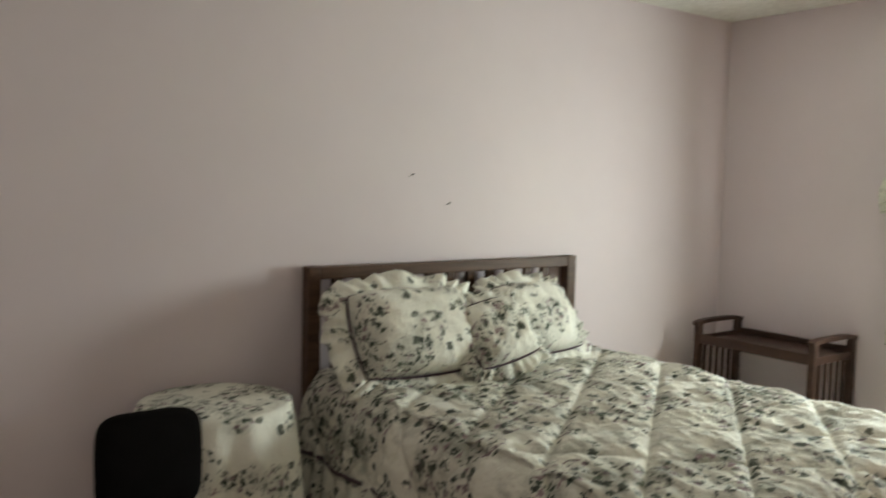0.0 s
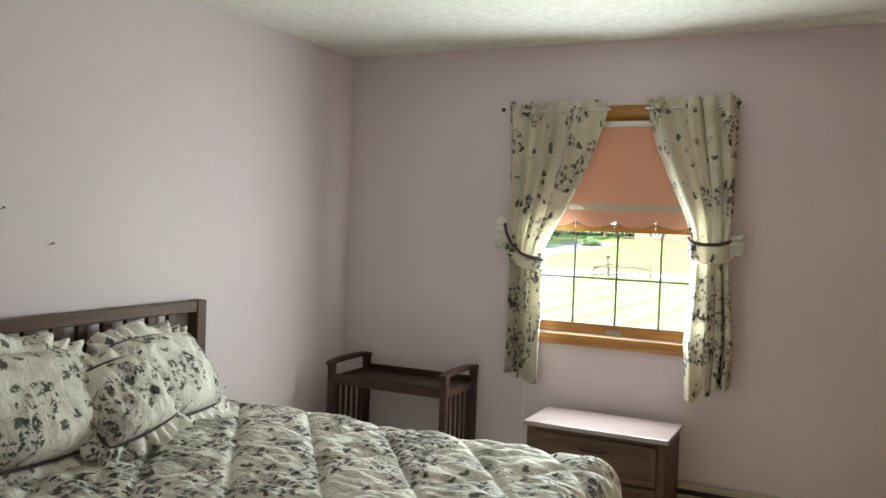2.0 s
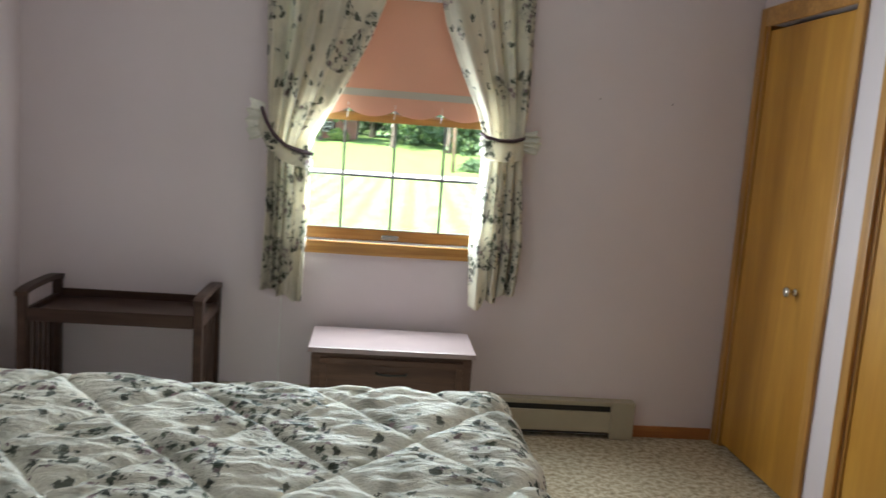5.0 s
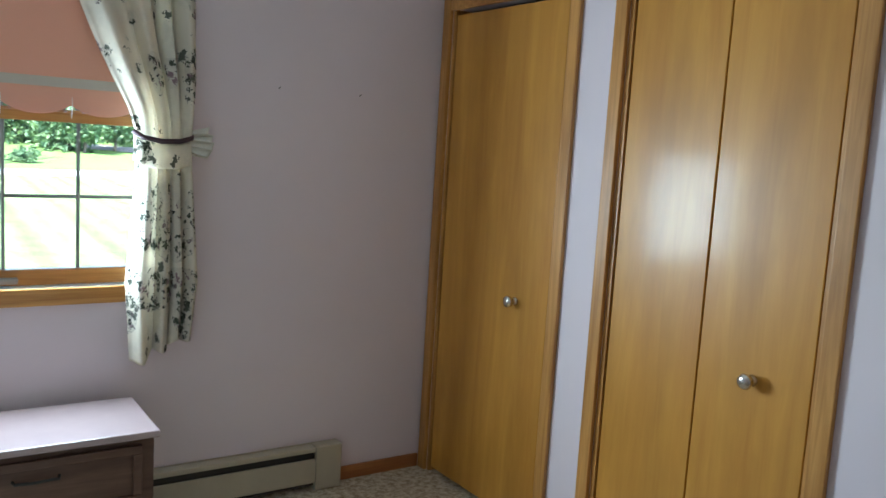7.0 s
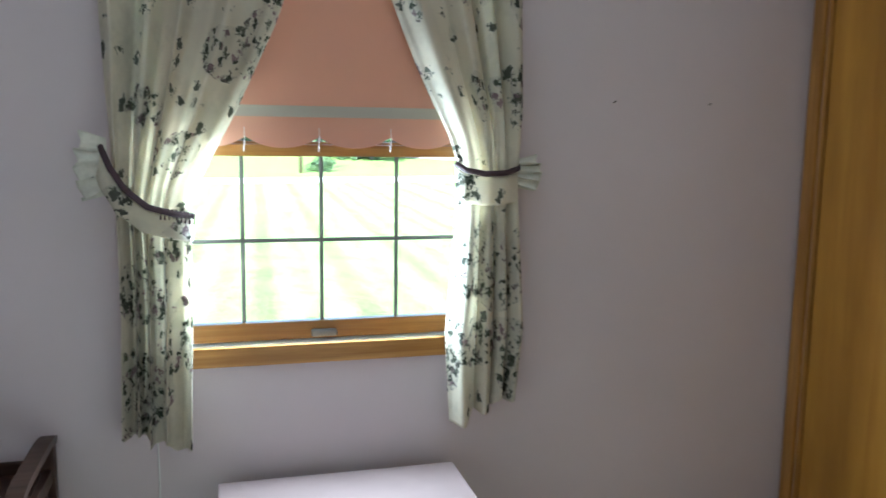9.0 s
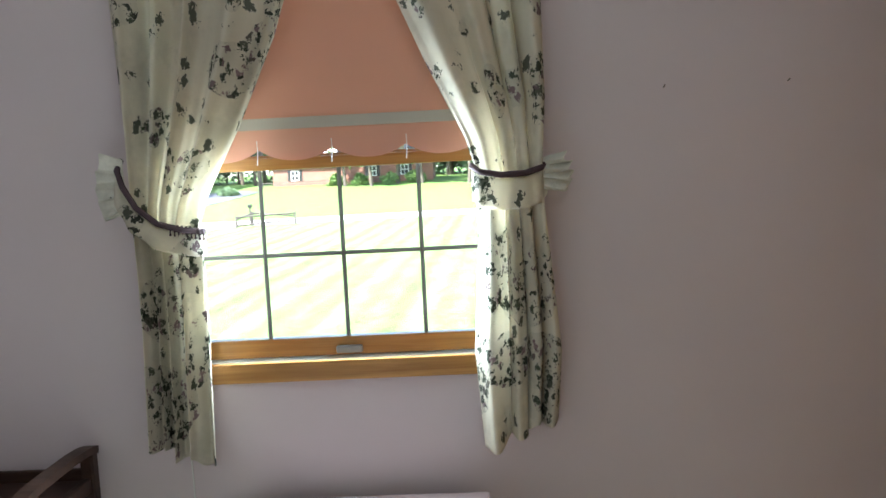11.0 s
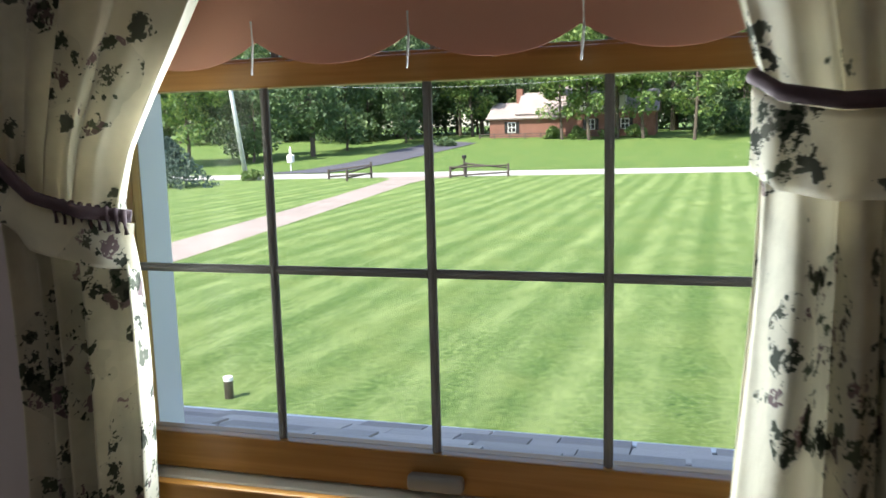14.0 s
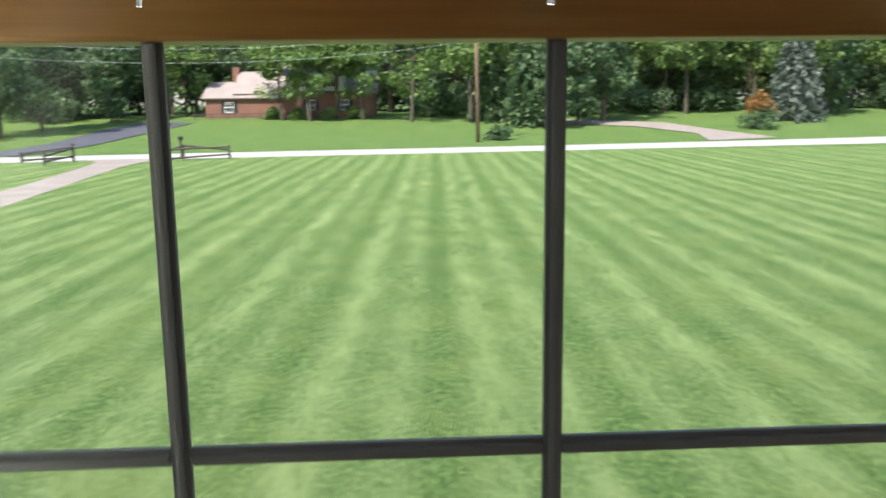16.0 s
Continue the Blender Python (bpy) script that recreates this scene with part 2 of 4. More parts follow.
M_WALL = surface("lavender_paint", (0.69, 0.60, 0.625), 0.7, 0.035, 1.2, 120, 0.1, 0.001)
M_CEIL = ceiling_material()
M_CARPET = carpet_material()
M_OAK = wood("honey_oak", (0.34, 0.145, 0.028), (0.60, 0.31, 0.085), 0.35, (1.2, 30, 30))
M_OAK_UP = wood("honey_oak_upright", (0.34, 0.145, 0.028), (0.60, 0.31, 0.085), 0.35, (30, 30, 1.2))
M_DOOR = wood("lacquered_door", (0.44, 0.19, 0.024), (0.58, 0.29, 0.043), 0.40, (9, 9, 0.7), 0.4, 0.16)
M_BASE = wood("red_oak_baseboard", (0.30, 0.10, 0.03), (0.46, 0.19, 0.06), 0.4, (1.2, 30, 30))
M_DARKWOOD = wood("dark_stained_wood", (0.036, 0.018, 0.013), (0.080, 0.042, 0.030), 0.42, (1.5, 22, 22), 0.25)
M_BEDWOOD = wood("brown_bed_wood", (0.06, 0.032, 0.021), (0.125, 0.070, 0.046), 0.45, (22, 1.5, 22), 0.22)
M_NIGHT = wood("brown_nightstand_wood", (0.070, 0.036, 0.025), (0.135, 0.076, 0.052), 0.45, (1.5, 22, 22), 0.22)
# pinkish window sheen on the nightstand top, put into its base colour
M_TOP = surface("sheen_tinted_top", (0.30, 0.225, 0.225), 0.32, 0.08, 6, 90, 0.05, 0.001)
M_CHROME = surface("brushed_nickel", (0.62, 0.58, 0.52), 0.25, 0.1, 8, 120, 0.05, 0.001, 1.0)
M_HEATER = surface("beige_enamel", (0.40, 0.35, 0.26), 0.45, 0.08, 5, 150, 0.05, 0.001)
# near-black for pulls, mailbox, shutters and panes, and for the heater slot's shade
M_BLACK = surface("black_and_slot_shade", (0.012, 0.011, 0.010), 0.6, 0.2, 8, 100, 0.1, 0.001)
M_CHAIR = surface("black_upholstery", (0.006, 0.005, 0.005), 0.95, 0.2, 10, 260, 0.3, 0.002)
M_CHAIR.node_tree.nodes["Principled BSDF"].inputs["Specular IOR Level"].default_value = 0.08
M_NAIL = surface("steel_nail", (0.12, 0.10, 0.09), 0.4, 0.2, 30, 300, 0.1, 0.001, 0.8)
M_BEDCLOTH = floral("printed_comforter", (0.82, 0.79, 0.70), 0.85, 0.0, 0.8, 0.70, 0.6)
M_SHAM = floral("printed_sham", (0.84, 0.82, 0.73), 1.0, 0.0, 0.35, 0.62, 0.3)
M_CURTAIN = floral("printed_curtain", (0.86, 0.81, 0.69), 1.0, 0.44, 0.12, 0.58, 0.2)
M_PIPING = surface("plum_piping", (0.075, 0.045, 0.055), 0.8, 0.2, 20, 200, 0.2, 0.002)
M_SHADE = cloth_through("coral_shade", (0.78, 0.44, 0.32), 0.32)
M_BAND = cloth_through("grey_band", (0.52, 0.48, 0.41), 0.05)
M_WHITE = surface("white_paint", (0.80, 0.80, 0.78), 0.5, 0.04, 4, 120, 0.05, 0.001)
M_GLASS = glass_pane("window_glass")
M_MUNTIN = surface("grey_metal_muntin", (0.27, 0.265, 0.27), 0.5, 0.12, 8, 120, 0.05, 0.001, 0.2)
M_LAWN = lawn_material()
M_ROAD = surface("pale_asphalt", (0.40, 0.385, 0.37), 0.9, 0.10, 0.5, 12, 0.3, 0.01)
M_DRIVE = surface("gravel_drive", (0.29, 0.24, 0.215), 0.95, 0.14, 0.6, 22, 0.5, 0.02)
M_ASPH = surface("dark_asphalt", (0.075, 0.075, 0.095), 0.9, 0.2, 0.4, 15, 0.3, 0.01)
M_BRICK = surface("red_brick", (0.215, 0.10, 0.072), 0.85, 0.22, 1.5, 9, 0.4, 0.01)
M_ROOFP = surface("pinkish_roof", (0.32, 0.265, 0.25), 0.9, 0.12, 0.8, 8, 0.4, 0.02)
M_BARK = surface("bark", (0.10, 0.08, 0.062), 0.95, 0.35, 2, 14, 0.8, 0.05)
M_POLEW = surface("weathered_pole", (0.18, 0.115, 0.075), 0.9, 0.25, 2, 20, 0.4, 0.02)
M_POLEM = surface("galvanised_pole", (0.50, 0.51, 0.52), 0.5, 0.1, 2, 20, 0.1, 0.01, 0.3)
M_RAIL = surface("weathered_rail", (0.075, 0.060, 0.052), 0.9, 0.3, 3, 30, 0.4, 0.01)
M_LEAF = leaf_material("deciduous_leaf", (0.075, 0.14, 0.045), (0.17, 0.28, 0.075), (0.38, 0.46, 0.14))
M_LEAF2 = leaf_material("dark_leaf", (0.055, 0.105, 0.05), (0.11, 0.185, 0.08), (0.22, 0.31, 0.12))
M_NEEDLE = leaf_material("blue_spruce_needle", (0.11, 0.145, 0.12), (0.22, 0.26, 0.22), (0.42, 0.45, 0.38))
M_FIR = leaf_material("dark_blue_green_needle", (0.045, 0.085, 0.075), (0.10, 0.155, 0.13), (0.22, 0.29, 0.23))
M_ORANGE = leaf_material("orange_shrub_leaf", (0.10, 0.12, 0.03), (0.36, 0.16, 0.05), (0.50, 0.20, 0.07))
def shingle_material():
    m, N, L, b = nodes_of("shingle_tab")
    o = N.new("ShaderNodeObjectInfo")
    g = noise_tex(N, L, 150, 4, 0.7, coords(N))
    c = ramp(N, L, o.outputs["Random"], [(0.0, (0.30, 0.26, 0.24)), (0.6, (0.50, 0.44, 0.40)), (1.0, (0.64, 0.57, 0.52))])
    c2 = mixc(N, L, mathn(N, L, 'MULTIPLY', g.outputs[0], 0.5), c.outputs[0], (0.22, 0.20, 0.21))
    L.new(c2, b.inputs["Base Color"])
    b.inputs["Roughness"].default_value = 0.95
    bumped(N, L, b, g.outputs[0], 0.5, 0.004)
    return m


M_TAB = shingle_material()
M_DECK = surface("dark_roof_felt", (0.06, 0.055, 0.06), 0.95, 0.2, 5, 100, 0.3, 0.004)
M_SIDING = surface("pale_siding", (0.60, 0.58, 0.55), 0.7, 0.06, 1, 10, 0.2, 0.01)


# ---- mesh helpers ----
def add_box(bm, x0, x1, y0, y1, z0, z1, bev=0.0, seg=2):
    r = bmesh.ops.create_cube(bm, size=1.0)
    vs = r["verts"]
    for v in vs:
        v.co = Vector(((x0 + x1) / 2 + v.co.x * (x1 - x0), (y0 + y1) / 2 + v.co.y * (y1 - y0), (z0 + z1) / 2 + v.co.z * (z1 - z0)))
    if bev > 0:
        es = list({e for v in vs for e in v.link_edges})
        bmesh.ops.bevel(bm, geom=es, offset=bev, segments=seg, affect='EDGES', profile=0.6)


def box(x0, x1, y0, y1, z0, z1, bev=0.0, seg=2):
    bm = bmesh.new()
    add_box(bm, x0, x1, y0, y1, z0, z1, bev, seg)
    return bm


def rod(p0, p1, r0, r1=None, seg=12):
    """A tapered round bar from p0 to p1."""
    bm = bmesh.new()
    p0, p1 = Vector(p0), Vector(p1)
    r1 = r0 if r1 is None else r1
    m = Matrix.Translation((p0 + p1) / 2) @ (p1 - p0).to_track_quat("Z", "Y").to_matrix().to_4x4()
    bmesh.ops.create_cone(bm, cap_ends=True, segments=seg, radius1=r0, radius2=r1, depth=(p1 - p0).length, matrix=m)
    return bm


def lathe(profile, centre, seg=28, axis="Z"):
    """A turned shape from (radius, height) pairs."""
    bm = bmesh.new()
    rings = []
    for r, h in profile:
        ring = []
        for i in range(seg):
            a = 2 * math.pi * i / seg
            p = Vector((r * math.cos(a), r * math.sin(a), h))
            if axis == "-X":
                p = Vector((-h, p.x, p.y))
            elif axis == "-Y":
                p = Vector((p.x, -h, p.y))
            ring.append(bm.verts.new(p + Vector(centre)))
        rings.append(ring)
    for a, b in zip(rings, rings[1:]):
        for i in range(seg):
            bm.faces.new((a[i], a[(i + 1) % seg], b[(i + 1) % seg], b[i]))
    bm.faces.new(rings[0][::-1])
    bm.faces.new(rings[-1])
    bmesh.ops.recalc_face_normals(bm, faces=bm.faces)
    return bm


def mesh_of(name, bm, material, smooth=False):
    me = bpy.data.meshes.new(name)
    bm.to_mesh(me)
    bm.free()
    me.materials.append(material)
    if smooth:
        me.shade_smooth()
    return me


def part(name, bm, material, parent, label="", smooth=False):
    ob = new(name, mesh_of(name, bm, material, smooth))
    ob.parent = parent
    if label:
        tagged(ob, label=label)
    return ob


def thing(name, at, label, category, group=""):
    e = new(name)
    e.location = at
    e.empty_display_size = 0.1
    return tagged(e, label, category, group)


def structure(name, bm, material, label="", smooth=False):
    ob = new(name, mesh_of(name, bm, material, smooth))
    return tagged(ob, label=label, kind="structure")


def sheet(fn, nu, nv, close_u=False):
    """A grid surface; fn(u, v) gives a point for u, v in 0..1."""
    bm = bmesh.new()
    rows = [[bm.verts.new(fn(i / nu, j / nv)) for i in range(nu if close_u else nu + 1)] for j in range(nv + 1)]
    for a, b in zip(rows, rows[1:]):
        n = len(a)
        for i in range(n if close_u else n - 1):
            k = (i + 1) % n
            bm.faces.new((a[i], a[k], b[k], b[i]))
    return bm


def thick(ob, t):
    mod = ob.modifiers.new("thickness", 'SOLIDIFY')
    mod.thickness = t
    mod.offset = 0
    return ob


def tube(points, r, seg=8):
    """A round cord through points."""
    bm = bmesh.new()
    pts = [Vector(p) for p in points]
    rings = []
    for i, p in enumerate(pts):
        d = (pts[min(i + 1, len(pts) - 1)] - pts[max(i - 1, 0)]).normalized()
        q = d.to_track_quat("Z", "Y")
        rings.append([bm.verts.new(p + q @ Vector((r * math.cos(2 * math.pi * k / seg), r * math.sin(2 * math.pi * k / seg), 0))) for k in range(seg)])
    for a, b in zip(rings, rings[1:]):
        for k in range(seg):
            bm.faces.new((a[k], a[(k + 1) % seg], b[(k + 1) % seg], b[k]))
    bm.faces.new(rings[0][::-1])
    bm.faces.new(rings[-1])
    return bm


# ---- room shell ----
W, H, BACK, JOG, FAR = 3.32, 2.44, -5.2, -2.7, 4.2
OX0, OX1, OZ0, OZ1 = 1.15, 2.16, 0.865, 2.06
bm = bmesh.new()
for b in ((-0.15, OX0, 0, 0.16, 0, H), (OX1, W + 0.75, 0, 0.16, 0, H), (OX0, OX1, 0, 0.16, 0, OZ0), (OX0, OX1, 0, 0.16, OZ1, H)):
    add_box(bm, *b)
structure("wall_north", bm, M_WALL, "lavender painted plaster wall with window")
structure("wall_west", box(-0.15, 0, BACK - 0.15, 0, 0, H), M_WALL, "lavender painted plaster wall behind bed")
structure("wall_south", box(0, FAR, BACK - 0.15, BACK, 0, H), M_WALL, "lavender painted plaster wall")
C1 = (-0.805, -0.065)
C2 = (-1.85, -1.075)
DZ = 2.0
bm = bmesh.new()
for y0, y1, z0, z1 in ((C1[1], 0, 0, H), (C2[1], C1[0], 0, H), (JOG, C2[0], 0, H), (C1[0], C1[1], DZ, H), (C2[0], C2[1], DZ, H)):
    add_box(bm, W, W + 0.12, y0, y1, z0, z1)
add_box(bm, W + 0.12, FAR, JOG, JOG + 0.12, 0, H)
# unseen doorway left in the wall, added to hold the fill lamp
add_box(bm, FAR, FAR + 0.15, BACK - 0.15, -4.9, 0, H)
add_box(bm, FAR, FAR + 0.15, -4.0, JOG + 0.12, 0, H)
add_box(bm, FAR, FAR + 0.15, -4.9, -4.0, 2.03, H)
add_box(bm, FAR + 0.15, FAR + 0.25, -5.1, -3.8, 0, H)
add_box(bm, W + 0.62, W + 0.75, JOG + 0.12, 0, 0, H)
structure("wall_east", bm, M_WALL, "lavender painted plaster wall with two closets")
structure("floor", box(-0.15, FAR + 0.15, BACK - 0.15, 0.16, -0.12, 0), M_CARPET, "mottled beige and brown carpet")
structure("ceiling", box(-0.15, FAR + 0.15, BACK - 0.15, 0.16, H, H + 0.12), M_CEIL, "off-white textured plaster ceiling")
bm = bmesh.new()
add_box(bm, 2.895, W - 0.018, -0.014, 0, 0, 0.058, 0.004)
add_box(bm, 0, 0.95, -0.014, 0, 0, 0.058, 0.004)
add_box(bm, 0, 0.014, BACK, -0.015, 0, 0.058, 0.004)
add_box(bm, W - 0.014, W, C2[1] + 0.045, C1[0] - 0.055, 0, 0.058, 0.004)
add_box(bm, W - 0.014, W, JOG, C2[0] - 0.055, 0, 0.058, 0.004)
structure("baseboard", bm, M_BASE, "reddish oak baseboard")


# ---- closets ----
def closet(name, y0, y1, leaves, knob_y, knob_z, label):
    root = tagged(new(name), label=label, kind="structure")
    cw = 0.052
    top = min(y1 + cw, -0.002)
    part("door_casing", box(W - 0.018, W, y0 - cw, y0, 0.0, DZ + 0.08, 0.004), M_OAK_UP, root)
    part("door_casing", box(W - 0.018, W, y1, top, 0.0, DZ + 0.08, 0.004), M_OAK_UP, root)
    part("door_casing", box(W - 0.018, W, y0 + 0.002, y1 - 0.002, DZ - 0.005, DZ + 0.08, 0.004), M_OAK, root)
    part("door_jamb", box(W, W + 0.12, y0, y0 + 0.018, 0, DZ), M_OAK_UP, root)
    part("door_jamb", box(W, W + 0.12, y1 - 0.018, y1, 0, DZ), M_OAK_UP, root)
    a, b = y0 + 0.022, y1 - 0.022
    for i in range(leaves):
        l0 = a + (b - a) * i / leaves
        l1 = a + (b - a) * (i + 1) / leaves
        leaf = part("door_leaf", box(W + 0.004, W + 0.036, l0 + 0.003, l1 - 0.003, 0.02, DZ - 0.022, 0.003), M_DOOR, root)
        if l0 < knob_y < l1:
            prof = [(0.016, 0.0), (0.017, 0.004), (0.010, 0.008), (0.011, 0.020), (0.021, 0.029), (0.023, 0.037), (0.019, 0.045), (0.008, 0.048)]
            part("door_knob", lathe(prof, (W + 0.004, knob_y, knob_z), 20, "-X"), M_CHROME, leaf, "small round metal knob", True)


closet("door_1", C1[0], C1[1], 1, -0.597, 0.866, "flush honey-coloured lacquered closet door, closed")
closet("door_2", C2[0], C2[1], 2, -1.652, 0.845, "two-leaf honey-coloured lacquered bifold closet door, closed")


# ---- window ----
MX = (1.4235, 1.6545, 1.884)
GZ0, GZM, GZ1 = 0.942, 1.188, 1.437
GY = 0.040
win = tagged(new("window_1"), label="double-hung oak window with muntin grid", kind="structure")
for x0, x1 in ((1.095, OX0 + 0.012), (OX1 - 0.012, 2.215)):
    part("window_casing", box(x0, x1, -0.018, 0, 0.822, 2.10, 0.004), M_OAK_UP, win)
part("window_casing", box(OX0 + 0.013, OX1 - 0.013, -0.018, 0, OZ1 - 0.012, 2.10, 0.004), M_OAK, win)
part("window_casing", box(OX0 + 0.013, OX1 - 0.013, -0.018, 0, 0.822, 0.881, 0.004), M_OAK, win)
part("window_sill", box(OX0, OX1, 0.0, 0.16, OZ0, 0.883, 0.003), M_WHITE, win, "pale painted sill strip")
for x0, x1 in ((OX0, OX0 + 0.02), (OX1 - 0.02, OX1)):
    part("window_jamb", box(x0, x1, 0, 0.098, 0.884, OZ1 - 0.001), M_OAK_UP, win)
    part("outer_jamb", box(x0 - 0.0, x1 + 0.0, 0.099, 0.165, 0.884, OZ1 - 0.001), M_WHITE, win, "white painted outer window jamb")
part("window_head", box(OX0 + 0.021, OX1 - 0.021, 0, 0.16, OZ1 - 0.02, OZ1), M_OAK, win)


def sash(y0, y1, z0, z1, g0, g1, gx0, gx1, mids, name, two_rows):
    s = new(name)
    s.parent = win
    part("stile", box(OX0 + 0.021, gx0, y0, y1, z0, z1, 0.003), M_OAK_UP, s)
    part("stile", box(gx1, OX1 - 0.021, y0, y1, z0, z1, 0.003), M_OAK_UP, s)
    part("rail", box(gx0 + 0.001, gx1 - 0.001, y0, y1, z0, g0, 0.003), M_OAK, s)
    part("rail", box(gx0 + 0.001, gx1 - 0.001, y0, y1, g1, z1, 0.003), M_OAK, s)
    ym = (y0 + y1) / 2
    p = part("pane", box(gx0, gx1, ym - 0.0015, ym + 0.0015, g0, g1), M_GLASS, s, "clear glass pane")
    p.visible_shadow = False
    for x in mids:
        bar = box(x - 0.006, x + 0.006, ym - 0.008, ym - 0.003, g0, g1, 0.001)
        add_box(bar, x - 0.0028, x + 0.0028, ym - 0.013, ym - 0.0075, g0, g1, 0.002)
        part("muntin", bar, M_MUNTIN, s, "grey metal muntin bar with raised bead")
    zs = [g0, two_rows, g1]
    xs = [gx0, *mids, gx1]
    for a, b in zip(xs, xs[1:]):
        bar = box(a + 0.0062, b - 0.0062, ym - 0.0075, ym - 0.003, zs[1] - 0.006, zs[1] + 0.006, 0.001)
        add_box(bar, a + 0.0062, b - 0.0062, ym - 0.012, ym - 0.007, zs[1] - 0.0028, zs[1] + 0.0028, 0.002)
        part("muntin", bar, M_MUNTIN, s)
    return s


low = sash(0.022, 0.058, 0.887, 1.472, GZ0, GZ1, 1.198, 2.112, MX, "lower_sash", GZM)
sash(0.061, 0.095, 1.445, OZ1 - 0.021, 1.48, 1.99, 1.198, 2.112, MX, "upper_sash", 1.735)
lt = part("sash_lift", box(1.619, 1.697, 0.002, 0.0215, 0.895, 0.918, 0.008, 3), M_MUNTIN, low, "metal sash lift")

# ---- roller shade ----
shade = thing("roller_shade", (1.655, -0.004, 1.98), "coral fabric roller shade with scalloped hem, half drawn", "window shade")
SX0, SX1 = 1.20, 2.105
part("headrail", rod((SX0 - 1.655, 0.004, 0.022), (SX1 - 1.655, 0.004, 0.022), 0.017, seg=20), M_WHITE, shade, "white roller tube", True)
PER, CUSP = 0.2125, 1.645


def hem(x):
    u = ((x - CUSP) / PER) % 1.0
    return 1.462 + 0.032 * (abs(2 * u - 1)) ** 2.2


def cloth_strip(z0f, z1f, y, n=120):
    return sheet(lambda u, v: Vector((SX0 + 0.006 + (SX1 - SX0 - 0.012) * u - 1.655, y, z0f(SX0 + (SX1 - SX0) * u) * (1 - v) + z1f(SX0 + (SX1 - SX0) * u) * v - 1.98)), n, 4)


thick(part("shade_cloth", cloth_strip(hem, lambda x: 2.0, 0.0), M_SHADE, shade, "translucent coral cloth"), 0.0015)
thick(part("trim_band", cloth_strip(lambda x: 1.551, lambda x: 1.583, -0.003), M_BAND, shade, "grey woven trim band"), 0.002)
for k in (-1, 0, 1):
    cx = CUSP + k * PER - 1.655
    part("tassel", tube([(cx, -0.004, 1.520 - 1.98), (cx + 0.001, -0.004, 1.49 - 1.98), (cx - 0.002, -0.005, 1.452 - 1.98)], 0.0016, 6), M_WHITE, shade, "short white cord")


# ---- curtains ----
def curtain(name, edge_in, edge_out, z_top, zb_in, zb_out, folds, seed, label, tie, rod_x):
    root = thing(name, (0, 0, 0), label, "curtain", "window curtains")
    rnd = random.Random(seed)
    ph = [rnd.uniform(0, 6.28) for _ in range(4)]

    def pt(u, v):
        zb = zb_in * (1 - u) + zb_out * u + 0.012 * math.sin(u * 17 + ph[0])
        z = zb + (z_top - zb) * v
        xi, xo = edge_in(z), edge_out(z)
        pinch = math.exp(-((z - tie) / 0.14) ** 2)
        amp = 0.028 * (1 - 0.5 * pinch)
        ang = u * folds * 2 * math.pi + 1.6 * math.sin(u * 7 + ph[0]) + ph[1] + 0.8 * math.sin(3 * z + ph[2])
        y = -0.066 + amp * math.sin(ang) + 0.007 * math.sin(ang * 2.3 + ph[3]) - 0.02 * pinch
        x = xi + (xo - xi) * u + 0.006 * math.cos(ang)
        if v > 0.965:
            y += 0.008 * math.sin(u * folds * 4 * math.pi + ph[3])
            z += 0.010 * math.sin(u * folds * 3 * math.pi + ph[2])
        return Vector((x, y, z))
    c = part("panel", sheet(pt, 110, 130), M_CURTAIN, root, "floral printed cotton panel", True)
    thick(c, 0.0012)
    part("curtain_rod", rod((rod_x[0], -0.058, 2.075), (rod_x[1], -0.058, 2.075), 0.006, seg=10), M_WHITE, root, "", True)
    out = -1 if rod_x[2] < 1.5 else 1
    part("rod_end", lathe([(0.006, 0.0), (0.010, 0.006), (0.011, 0.014), (0.006, 0.022)], (rod_x[2] + out * 0.026, -0.062, 2.086), 12, "-X"), M_PIPING, root, "dark rod end", True)
    part("rod_bracket", box(rod_x[2] - 0.006, rod_x[2] + 0.006, -0.058, 0.0, 2.066, 2.084, 0.002), M_WHITE, root)
    return root


def lerp_pts(pts):
    def f(z):
        for (z0, x0), (z1, x1) in zip(pts, pts[1:]):
            if z <= z1:
                t = max(0.0, min(1.0, (z - z0) / (z1 - z0)))
                return x0 + (x1 - x0) * t
        return pts[-1][1]
    return f


cl = curtain("left_curtain", lerp_pts([(0.58, 1.272), (1.0, 1.284), (1.20, 1.282), (1.29, 1.276), (1.36, 1.300), (1.55, 1.40), (1.80, 1.515), (2.0, 1.585), (2.12, 1.612)]),
             lerp_pts([(0.6, 1.080), (1.0, 1.092), (1.38, 1.085), (1.60, 1.068), (2.0, 1.052), (2.12, 1.040)]), 2.118, 0.592, 0.66, 4.2, 3,
             "cream floral cotton curtain tied back beside window", 1.36, (1.045, 1.61, 1.052))
cr = curtain("right_curtain", lerp_pts([(0.58, 2.045), (0.9, 2.022), (1.20, 2.040), (1.40, 2.045), (1.50, 2.018), (1.70, 1.925), (1.90, 1.845), (2.12, 1.792)]),
             lerp_pts([(0.6, 2.24), (0.9, 2.262), (1.38, 2.222), (1.60, 2.238), (2.12, 2.236)]), 2.122, 0.603, 0.70, 3.8, 8,
             "cream floral cotton curtain tied back beside window", 1.41, (1.79, 2.235, 2.226))


